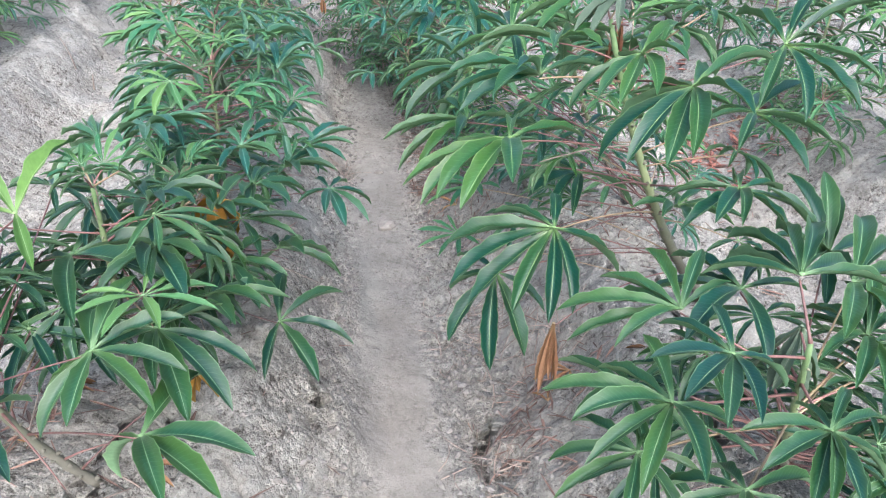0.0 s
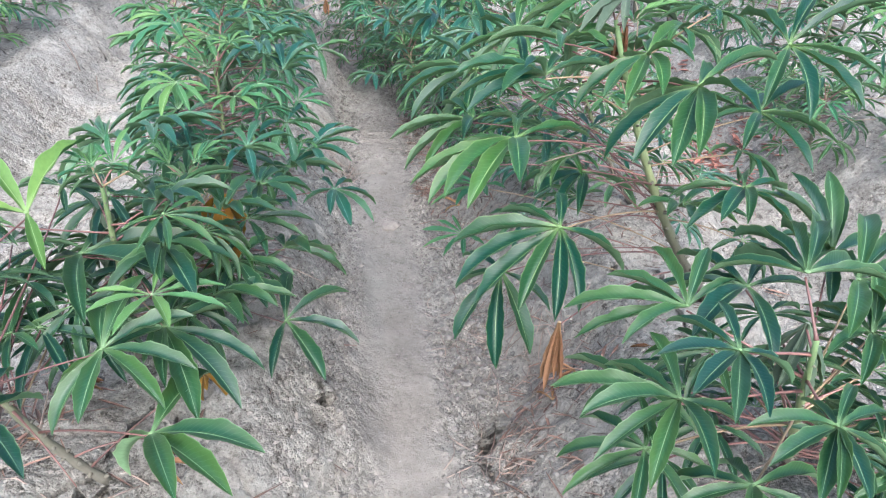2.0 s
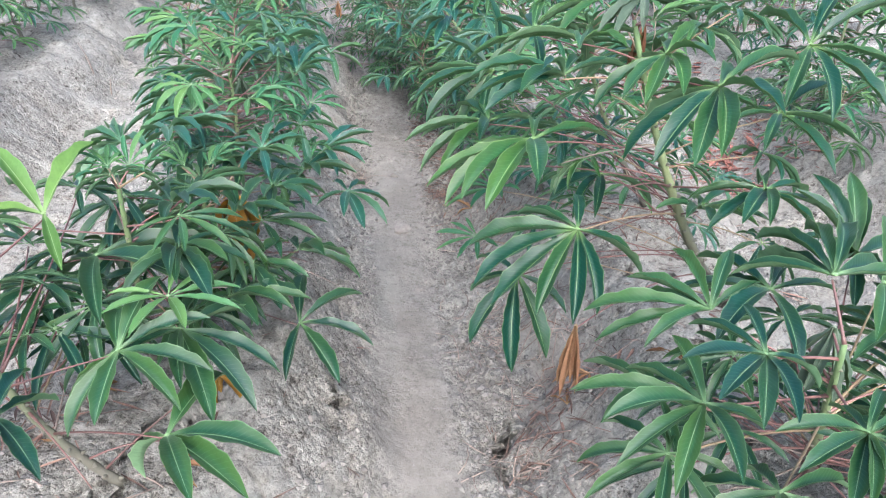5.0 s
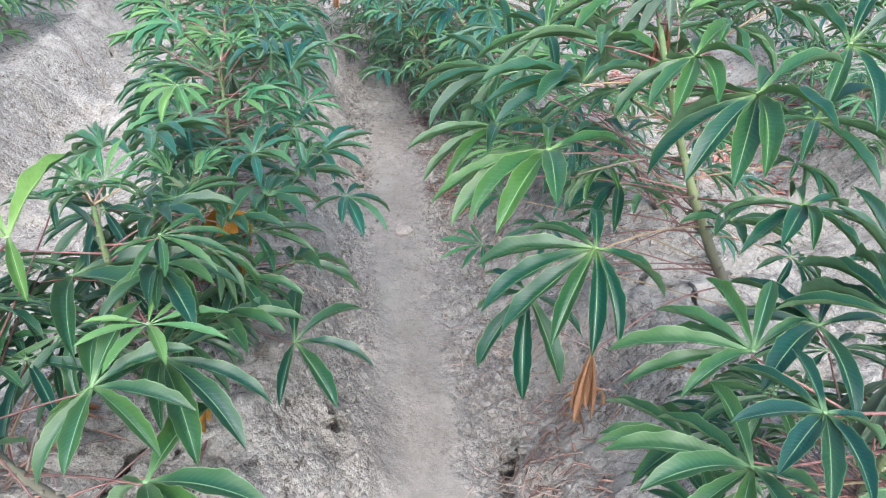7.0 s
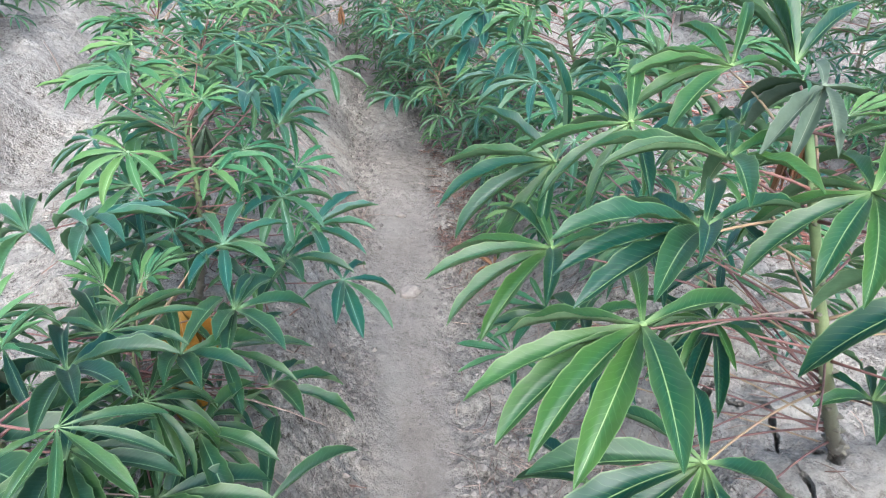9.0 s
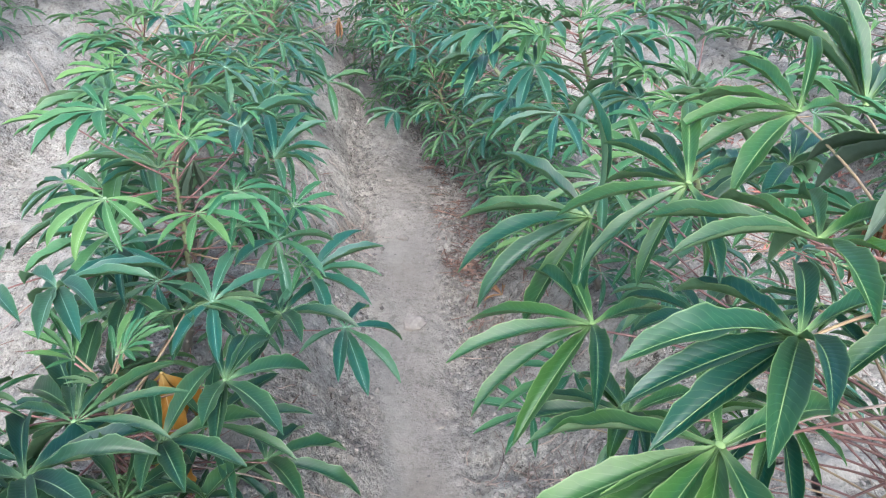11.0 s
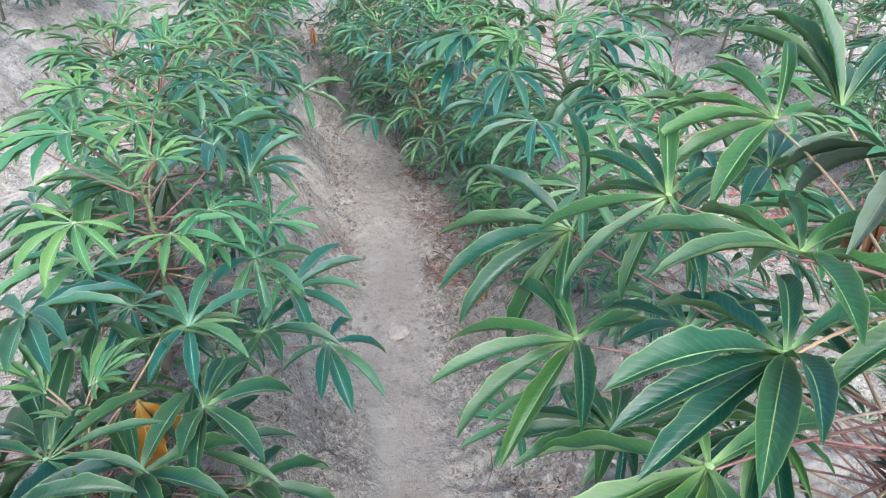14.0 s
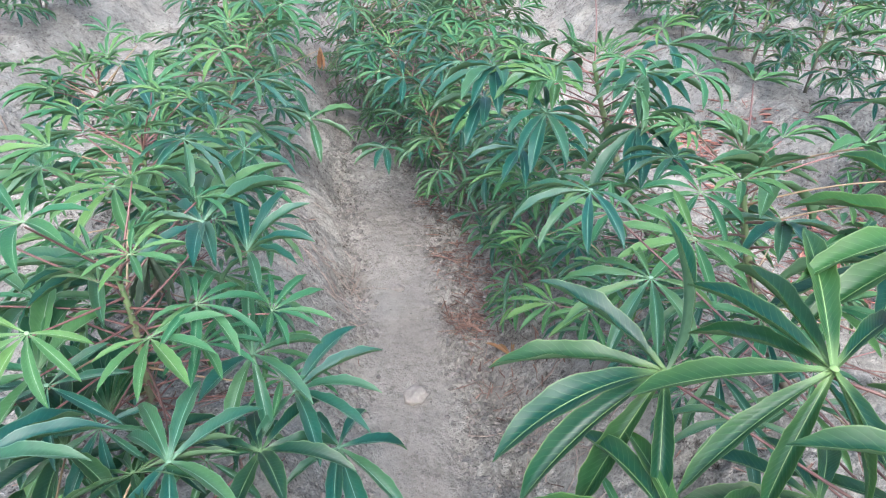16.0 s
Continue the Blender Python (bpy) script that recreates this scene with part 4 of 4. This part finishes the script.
p.hand((0.102, 1.227, 0.8), 0.144, [(20, -5, 0.82), (59, -22, 1.05), (90, -25, 1.03), (93, -33, 1), (134, -27, 0.99), (169, -12, 0.97), (-160, 6, 0.96), (-127, 23, 0.95), (-107, 28, 0.96), (-59, 28, 0.75)])
p.withered((0.221, 1.013, 0.535), 0.16, 14, DRY, "dry orange-brown withered leaf", 0.045)
p.withered((0.365, 1.268, 1.09), 0.13, 5, DRY, "dark brown withered leaf", 0.06)
# the lower and inner leaves of the tall plant
for hub, az, size in (((0.155, 1.5, 0.615), 200, 0.15), ((0.261, 1.45, 0.555), 230, 0.14), ((0.246, 1.75, 0.845), 205, 0.15), ((0.41, 1.7, 0.793), 200, 0.14), ((0.197, 1.9, 0.917), 210, 0.15), ((0.349, 1.6, 0.696), 215, 0.13), ((0.138, 1.62, 0.407), 200, 0.13)):
    p.leaf(hub, az, p.rng.uniform(-24, -6), p.rng.uniform(-12, 12), size, p.rng.choice((7, 8, 9)), 34, p.rng.choice((0.5, 0.8)), p.rng.choice((TEAL, TEAL, YOUNG)))
p.bare(6, 0.3, 0.75, 180)
p.fill(14, 0.45, 0.95, size=(0.11, 0.15), reach=(0.1, 0.2), away=-110, young_share=0.2)
p.crown(3)
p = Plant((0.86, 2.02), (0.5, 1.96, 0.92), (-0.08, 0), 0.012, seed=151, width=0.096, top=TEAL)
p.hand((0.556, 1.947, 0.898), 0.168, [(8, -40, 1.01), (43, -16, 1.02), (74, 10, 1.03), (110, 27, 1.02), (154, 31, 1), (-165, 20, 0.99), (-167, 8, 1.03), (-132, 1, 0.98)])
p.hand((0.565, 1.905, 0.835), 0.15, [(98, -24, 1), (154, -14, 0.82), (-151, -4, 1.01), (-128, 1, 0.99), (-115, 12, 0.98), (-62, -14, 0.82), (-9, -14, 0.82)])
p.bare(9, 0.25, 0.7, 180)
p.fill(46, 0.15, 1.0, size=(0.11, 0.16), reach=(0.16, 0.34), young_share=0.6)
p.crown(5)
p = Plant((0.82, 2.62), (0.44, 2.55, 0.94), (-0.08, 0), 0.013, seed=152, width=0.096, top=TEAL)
p.hand((0.288, 2.424, 0.857), 0.162, [(-145, -5, 0.95), (-131, -19, 1.03), (-118, -28, 1.11), (-90, -22, 0.99), (-69, -15, 0.94), (-21, -21, 0.96), (26, -21, 0.98), (73, 2, 1.02), (116, 0, 0.99)])
p.hand((0.223, 2.679, 0.894), 0.186, [(94, -6, 0.77), (126, -22, 0.99), (178, -27, 0.99), (-134, -12, 0.99), (-120, -16, 1.01), (-104, -19, 1.06), (-93, 2, 0.98), (-62, 18, 0.76)])
p.hand((0.207, 2.711, 0.799), 0.186, [(31, -5, 0.68), (75, -14, 0.82), (119, -24, 1), (173, -14, 0.82), (-133, -18, 1.01), (-112, -20, 1.07), (-99, -3, 0.99)])
p.hand((0.35, 2.553, 0.932), 0.174, [(37, 0, 1.02), (46, -15, 1.01), (80, -22, 1), (116, -28, 1), (157, -30, 1), (-163, -23, 0.99), (-128, -11, 0.99), (-110, -18, 1.04), (-93, -1, 0.98)])
p.hand((0.546, 2.496, 0.926), 0.168, [(174, 2, 0.76), (-152, -7, 0.98), (-133, -8, 0.99), (-112, -22, 1.06), (-91, -14, 1.01), (-71, -8, 0.98), (-22, -13, 0.98), (27, -10, 0.99), (60, -1, 0.77)])
p.hand((0.494, 2.363, 0.838), 0.198, [(73, -1, 0.78), (96, -32, 1), (144, -53, 1), (-154, -45, 1.01), (-122, -15, 1.01), (-106, -16, 1.05), (-92, -4, 1.02), (-87, 2, 0.99), (-60, 31, 0.77)])
p.hand((0.688, 2.668, 0.95), 0.162, [(-4, 3, 1.03), (52, -14, 0.82), (107, -1, 1.02), (157, -14, 0.82), (-153, -5, 0.68), (-103, -18, 0.98), (-65, -4, 0.95)])
p.hand((0.238, 2.43, 0.765), 0.138, [(87, -14, 0.82), (134, -14, 0.82), (-179, -12, 1), (-144, -10, 0.99), (-118, -11, 0.99), (-99, -12, 1.01), (-52, -14, 0.82)])
p.fill(46, 0.12, 1.0, size=(0.11, 0.16), reach=(0.16, 0.34), young_share=0.7)
p.crown(5)
p = Plant((0.72, 3.42), (0.28, 3.48, 0.72), (-0.05, 0), 0.012, seed=153, width=0.096, top=TEAL)
p.hand((-0.006, 3.428, 0.361), 0.18, [(59, -22, 1), (122, -26, 1), (165, -14, 0.82), (-152, -14, 0.82), (-109, -3, 0.99), (-91, -9, 1.03), (-41, -5, 0.68)])
p.hand((0.074, 3.502, 0.616), 0.156, [(52, -26, 0.99), (93, 15, 1.05), (141, -14, 0.82), (-170, -14, 0.82), (-122, -8, 0.98), (-96, -20, 0.98), (-46, -5, 0.68)])
p.fill(34, 0.08, 1.0, young_share=0.3)
p.crown(5)
p = Plant((0.5, 3.75), (0.06, 3.62, 0.66), (-0.05, 0), 0.0095, seed=154, width=0.096, top=TEAL)
p.fill(40, 0.06, 1.0, size=(0.10, 0.15), young_share=0.3)
p.crown(5)
for (bx, by), (tx, ty, tz), seed in (((0.3, 4.05), (0.17, 4.0, 0.42), 171), ((0.16, 4.4), (0.08, 4.3, 0.5), 172), ((0.02, 4.75), (-0.02, 4.62, 0.55), 173),
                                     ((0.3, 4.6), (0.2, 4.5, 0.7), 174), ((-0.16, 5.1), (-0.12, 5.0, 0.6), 175), ((0.22, 5.2), (0.12, 5.1, 0.75), 176), ((-0.02, 5.7), (-0.02, 5.6, 0.7), 177)):
    p = Plant((bx, by), (tx, ty, tz), (-0.03, 0), 0.008, "small-leaved cassava plant crowding the end of the furrow", seed, top=MATURE)
    p.fill(38, 0.06, 1.0, size=(0.075, 0.12), reach=(0.06, 0.22), young_share=0.08)
    p.crown(3)
p = Plant((0.42, 4.25), (-0.05, 4.2, 0.74), (-0.05, 0), 0.0095, seed=155, width=0.096, top=TEAL)
p.fill(40, 0.15, 1.0, size=(0.11, 0.16))
p.crown(5)
p = Plant((0.6, 4.8), (0.0, 4.75, 0.8), (-0.05, 0), 0.0095, seed=156, width=0.096, top=TEAL)
p.fill(40, 0.15, 1.0, size=(0.12, 0.17))
p.crown(5)
p = Plant((0.4, 3.42), (0.16, 3.38, 0.5), (-0.05, 0), 0.009, seed=157, top=TEAL)
p.fill(38, 0.08, 1.0, size=(0.09, 0.14), reach=(0.06, 0.2))
p.crown(4)
p = Plant((0.56, 2.95), (0.42, 2.9, 0.6), (-0.03, 0), 0.009, seed=159, top=TEAL)
p.fill(30, 0.1, 1.0, size=(0.11, 0.15), reach=(0.08, 0.22), young_share=0.6)
p.crown(4)
for (bx, by), (tx, ty, tz), seed in (((0.42, 2.98), (0.37, 2.92, 0.4), 181), ((0.38, 2.64), (0.34, 2.6, 0.3), 182)):
    p = Plant((bx, by), (tx, ty, tz), (0, 0), 0.006, "low soft-leaved young cassava plant at the foot of the ridge", seed, top=TEAL, width=0.09)
    p.fill(20, 0.1, 1.0, size=(0.08, 0.12), reach=(0.05, 0.13), young_share=0.5)
    p.crown(3)
p = Plant((0.54, 2.28), (0.46, 2.22, 0.52), (-0.02, 0), 0.008, seed=160, top=TEAL)
p.fill(18, 0.12, 1.0, size=(0.1, 0.14), reach=(0.06, 0.18), young_share=0.5)
p.crown(3)
for (bx, by), (tx, ty, tz), seed in (((1.98, 2.6), (1.9, 2.5, 0.5), 191), ((2.1, 3.05), (2.0, 2.95, 0.46), 192)):
    p = Plant((bx, by), (tx, ty, tz), (0, 0), 0.008, "low cassava plant at the foot of the next ridge", seed, top=MATURE)
    p.fill(26, 0.1, 1.0, size=(0.11, 0.15), reach=(0.08, 0.24), young_share=0.2)
    p.crown(3)
p = Plant((-0.78, 3.9), (-0.45, 3.95, 0.76), (0, 0), 0.0095, seed=148, top=TEAL)
p.fill(30, 0.2, 1.0)
p.crown(5)

# ---- the rest of the rows ----
rng = random.Random(11)
for row, first, last in ((-1, 3.0, 9.2), (0, 4.5, 9.2), (1, 4.4, 9.2), (2, 1.6, 9.2), (3, 5.0, 9.2), (-2, 6.5, 9.2), (0, -1.3, 0.2), (1, -1.3, 0.0), (-1, -1.3, 1.0), (2, -1.3, 1.2)):
    y = first
    x0 = ROW_X + SPACING * row
    while y < last:
        x, yy = x0 + rng.uniform(-0.1, 0.1), y + rng.uniform(-0.1, 0.1)
        hidden = yy < 1.3
        lean = -0.25 if row == 1 and not hidden else 0
        # teal and extra young leaves paint the haze over the far rows
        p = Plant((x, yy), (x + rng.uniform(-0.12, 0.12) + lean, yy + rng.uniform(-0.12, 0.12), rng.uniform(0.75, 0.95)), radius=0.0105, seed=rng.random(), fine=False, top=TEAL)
        p.fill(16 if hidden else 32, 0.22, size=(0.13, 0.18), young_share=0.6)
        p.crown(4)
        y += 0.62 if hidden else 0.5

# ---- stones, clods and litter on the soil ----
def bits(name, seed, places, sizes, flat, material, label, category, sides=5):
    """Many small uneven lumps in one mesh: stuff that nobody would count."""
    rs = np.random.RandomState(seed)
    n = len(places)
    base = np.array([(0, 0, 1), *[(math.cos(k * 2 * math.pi / sides), math.sin(k * 2 * math.pi / sides), 0.25) for k in range(sides)],
                     *[(0.8 * math.cos((k + 0.5) * 2 * math.pi / sides), 0.8 * math.sin((k + 0.5) * 2 * math.pi / sides), -0.5) for k in range(sides)]])
    tri = [(0, 1 + k, 1 + (k + 1) % sides) for k in range(sides)]
    tri += [(1 + k, 1 + sides + k, 1 + (k + 1) % sides) for k in range(sides)]
    tri += [(1 + (k + 1) % sides, 1 + sides + k, 1 + sides + (k + 1) % sides) for k in range(sides)]
    m = len(base)
    V = base[None] * (1 + rs.uniform(-0.3, 0.3, (n, m, 3)))
    V = V * sizes[:, None, None] * np.stack([rs.uniform(0.7, 1.3, n), rs.uniform(0.7, 1.3, n), flat * rs.uniform(0.7, 1.2, n)], 1)[:, None, :]
    a = rs.uniform(0, 6.28, n)
    c, s = np.cos(a)[:, None], np.sin(a)[:, None]
    V = np.stack([V[..., 0] * c - V[..., 1] * s, V[..., 0] * s + V[..., 1] * c, V[..., 2]], 2)
    z = height(places[:, 0], places[:, 1])
    V += np.stack([places[:, 0], places[:, 1], z + sizes * flat * 0.25], 1)[:, None, :]
    F = (np.array(tri)[None] + (np.arange(n) * m)[:, None, None]).reshape(-1, 3)
    me = mesh_of(name, V.reshape(-1, 3).tolist(), F.tolist(), None, (material,), smooth=False)
    return tagged(new(name, me), label, category, kind="stuff")


def strewn(rs, n, xs, ys):
    return np.stack([rs.uniform(*xs, n), rs.uniform(*ys, n)], 1)


rs = np.random.RandomState(21)
p1 = strewn(rs, 60000, (-0.5, 0.6), (0.75, 5.0))
off = p1[:, 0] - furrow_shift(p1[:, 1])
side = np.where(off > 0, np.exp(-((off - 0.22) / 0.1) ** 2), 0.6 * np.exp(-((off + 0.17) / 0.06) ** 2))
p1 = p1[(np.abs(off) > 0.09) & (rs.rand(len(p1)) < side * (0.5 + 0.7 * lattice(p1[:, 0] * 6, p1[:, 1] * 5)))]
bits("gravel", 1, p1, 0.0018 + 0.011 * rs.rand(len(p1)) ** 4, 0.8, STONE, "loose grey gravel along the sides of the furrow", "gravel", 4)
p2 = strewn(rs, 26000, (-2.4, 2.6), (0.75, 6.5))
p2 = p2[(np.abs(p2[:, 0] - furrow_shift(p2[:, 1])) > 0.15) & (rs.rand(len(p2)) < 0.5 + 0.6 * lattice(p2[:, 0] * 3, p2[:, 1] * 3))]
bits("clods", 2, p2, 0.0018 + 0.009 * rs.rand(len(p2)) ** 6, 0.65, CLOD, "dry crumbled clods of earth on the ridges", "soil", 5)
p3 = strewn(rs, 1500, (-0.2, 0.16), (0.8, 5.0))
bits("grit", 3, p3, 0.001 + 0.004 * rs.rand(len(p3)) ** 4, 0.7, STONE, "small grit lying on the trodden furrow", "gravel", 4)


def stone(x, y, size, seed):
    """A rounded, slightly sunk field stone."""
    bm = bmesh.new()
    bmesh.ops.create_icosphere(bm, subdivisions=3, radius=1)
    r = random.Random(seed)
    sx, sy, sz, tw = r.uniform(0.8, 1.25), r.uniform(0.65, 1.0), r.uniform(0.4, 0.6), r.uniform(0, 3)
    for v in bm.verts:
        k = 1 + 0.42 * noise.noise(v.co * 1.7 + Vector((seed, 0, 0))) + 0.2 * noise.noise(v.co * 4.3 + Vector((0, seed, 0)))
        v.co = Vector((v.co.x * sx, v.co.y * sy, v.co.z * sz)) * k * size
    me = bpy.data.meshes.new("stone")
    bm.to_mesh(me)
    bm.free()
    me.materials.append(CLOD)
    me.polygons.foreach_set("use_smooth", [True] * len(me.polygons))
    ob = tagged(new("stone", me), "small grey stone half sunk in the soil", "stone", "stones in the furrow")
    ob.matrix_world = Matrix.Translation((x, y, ground_z(x, y) + size * sz * 0.2)) @ Matrix.Rotation(tw, 4, "Z")
    return ob


for i, (x, y, size) in enumerate(((-0.005, 2.42, 0.034), (0.0, 2.98, 0.024), (0.02, 1.98, 0.013), (0.035, 1.99, 0.011), (0.03, 2.02, 0.01), (0.01, 2.0, 0.009), (0.045, 2.03, 0.009),
                                   (-0.03, 3.5, 0.014), (0.2, 1.7, 0.012), (0.24, 1.55, 0.014), (0.22, 2.3, 0.012), (-0.22, 1.9, 0.01), (0.29, 1.3, 0.016))):
    stone(x, y, size, i)


def dead_blades(name, seed, places, lengths, label, broad=1.0, material=None):
    """Curled dead lobes and scraps lying on the soil, in one mesh."""
    r = random.Random(seed)
    V, F = [], []
    for (x, y), ln in zip(places, lengths):
        a, w = 3 * noise.noise(Vector((x * 3, y * 3, 0))) + r.gauss(0, 0.8), broad * ln * r.choice((0.01, 0.015, 0.022, 0.03, 0.045))
        z0 = ground_z(x, y) + 0.004
        b, curl, tilt = len(V), r.uniform(-1.3, 1.3), r.uniform(-0.2, 0.4)
        for i in range(6):
            s = i / 5
            px = (s - 0.5) * ln
            wid = w * math.sin(math.pi * min(0.97, s + 0.06)) + 0.0008
            ang = curl * (s - 0.5)
            for k in (-1, 0, 1):
                lx, ly = px * math.cos(ang * 0.3), k * wid + ang * ang * ln * 0.1 * (1 if curl > 0 else -1)
                lz = 0.35 * wid * (1 - abs(k)) * -1 + abs(k) * wid * 0.5 + tilt * (s - 0.5) * ln * 0.6 + 0.004
                V.append((x + lx * math.cos(a) - ly * math.sin(a), y + lx * math.sin(a) + ly * math.cos(a), z0 + max(-0.002, lz)))
        for i in range(5):
            for k in range(2):
                q = b + i * 3 + k
                F.append((q, q + 3, q + 4, q + 1))
    me = mesh_of(name, V, F, None, (material or LITTER,))
    return tagged(new(name, me), label, "leaf litter", kind="stuff")


def heap(rs, n, x, y, r):
    return np.stack([rs.normal(x, r, n), rs.normal(y, r, n)], 1)


spots = np.concatenate([heap(rs, n, x, y, r) for n, x, y, r in ((200, 0.22, 2.75, 0.05), (160, 0.24, 3.65, 0.08), (150, 0.29, 2.9, 0.08), (110, 0.33, 3.4, 0.1), (150, 0.28, 3.1, 0.09), (50, 0.3, 2.45, 0.07), (80, 0.27, 3.2, 0.08), (80, -0.87, 1.1, 0.08),
                                                                  (70, 0.75, 1.9, 0.14), (90, 1.5, 2.75, 0.14), (60, -0.7, 2.2, 0.15), (60, -0.66, 1.6, 0.1), (60, 0.45, 3.5, 0.14), (50, 0.4, 1.32, 0.07), (45, 0.24, 1.22, 0.06), (30, 0.3, 1.05, 0.06), (60, -0.75, 2.9, 0.15), (60, 1.95, 6.0, 0.3))]
                       + [strewn(rs, 160, (-1.0, 1.4), (0.9, 5.5))])
spots = spots[np.abs(spots[:, 0] - furrow_shift(spots[:, 1])) > 0.13]
dead_blades("leaf_litter", 4, spots, rs.uniform(0.015, 0.09, len(spots)), "reddish-brown curled dead leaf scraps under the plants")


far_spots = np.concatenate([heap(rs, n, x, y, r) for n, x, y, r in ((150, 1.82, 3.95, 0.13), (110, 1.8, 4.25, 0.12), (140, 1.79, 3.15, 0.12), (110, 1.78, 2.95, 0.11), (90, 1.55, 4.6, 0.14), (100, 1.72, 2.75, 0.12), (70, 1.4, 4.3, 0.12))])
dead_blades("leaf_litter", 6, far_spots, rs.uniform(0.03, 0.1, len(far_spots)), "red-brown dead leaves heaped along the next ridge", 2.6, RED_LITTER)


def straws(seed, places):
    r = random.Random(seed)
    V, F = [], []
    for x, y in places:
        a, ln = r.uniform(0, 6.28), r.uniform(0.04, 0.2)
        pts = []
        for i in range(4):
            s = i / 3 - 0.5
            px, py = x + math.cos(a + s * 0.5) * ln * s, y + math.sin(a + s * 0.5) * ln * s
            pts.append(Vector((px, py, ground_z(px, py) + 0.003)))
        v, f, _ = tube(pts, [0.0015, 0.0018, 0.0015, 0.001], 4)
        f = [tuple(i + len(V) for i in q) for q in f]
        V += [tuple(p) for p in v]
        F += f
    return tagged(new("dead_stalks", mesh_of("dead_stalks", V, F, None, (STICK,))), "thin dead leaf stalks scattered over the soil", "stalks", kind="stuff")


lay = np.concatenate([strewn(rs, 260, (-1.4, 1.6), (0.8, 5.0)), heap(rs, 60, 0.32, 2.2, 0.13), heap(rs, 40, 0.2, 1.15, 0.07), heap(rs, 40, 0.22, 1.7, 0.08), heap(rs, 50, 0.4, 1.5, 0.15), heap(rs, 60, -0.3, 3.0, 0.12)])
lay = lay[np.abs(lay[:, 0] - furrow_shift(lay[:, 1])) > 0.12]
straws(5, lay)


# ---- a few whole dead leaves on the ground ----
def dead_leaf(x, y, size, turn, count, seed):
    r = random.Random(seed)
    verts, faces, uvs, slots = [], [], [], []
    for k in range(count):
        lobe(verts, faces, uvs, slots, radians(turn + (k - (count - 1) / 2) * 34 + r.uniform(-9, 9)), size * r.uniform(0.7, 1.1), r.uniform(0.0, 0.35), r.uniform(0.2, 1.0), 0.8, 0.1, r, True)
    ob = tagged(new("dead_leaf", mesh_of("dead_leaf", verts, faces, uvs, (DRY, DRY), slots)), "brown curled dead cassava leaf lying on the soil", "leaf", "dead leaves on the ground")
    ob.location = (x, y, ground_z(x, y) + 0.004)


for i, (x, y, size, turn, count) in enumerate(((-0.6, 0.955, 0.09, -10, 3), (-0.84, 1.2, 0.1, 40, 4), (-0.82, 1.05, 0.08, 150, 3), (0.42, 1.33, 0.1, 200, 4), (0.34, 1.26, 0.08, 80, 3), (0.3, 2.5, 0.09, 120, 4),
                                               (0.33, 3.1, 0.09, 10, 3), (-0.62, 1.62, 0.1, -60, 4), (0.52, 1.7, 0.09, 30, 3), (0.58, 1.15, 0.1, 100, 3))):
    dead_leaf(x, y, size, turn, count, i)


# ---- two dead sticks upright in the bare soil beyond the row ----
def upright_stick(x, y, tall, lean):
    pts = [Vector((lean * q * q * tall, 0.1 * lean * tall * math.sin(q * 5), tall * q - 0.03)) for q in (0, 0.25, 0.5, 0.75, 1.0)]
    v, f, uv = tube(pts, [0.005, 0.0045, 0.004, 0.0035, 0.0025], 7)
    ob = tagged(new("dead_stick", mesh_of("dead_stick", v, f, uv, (STICK,))), "thin dark dead stick standing upright in bare soil", "stick", "upright dead sticks")
    ob.location = (x, y, ground_z(x, y))


upright_stick(-1.75, 4.3, 0.22, -0.25)
upright_stick(-1.66, 4.25, 0.13, 0.1)
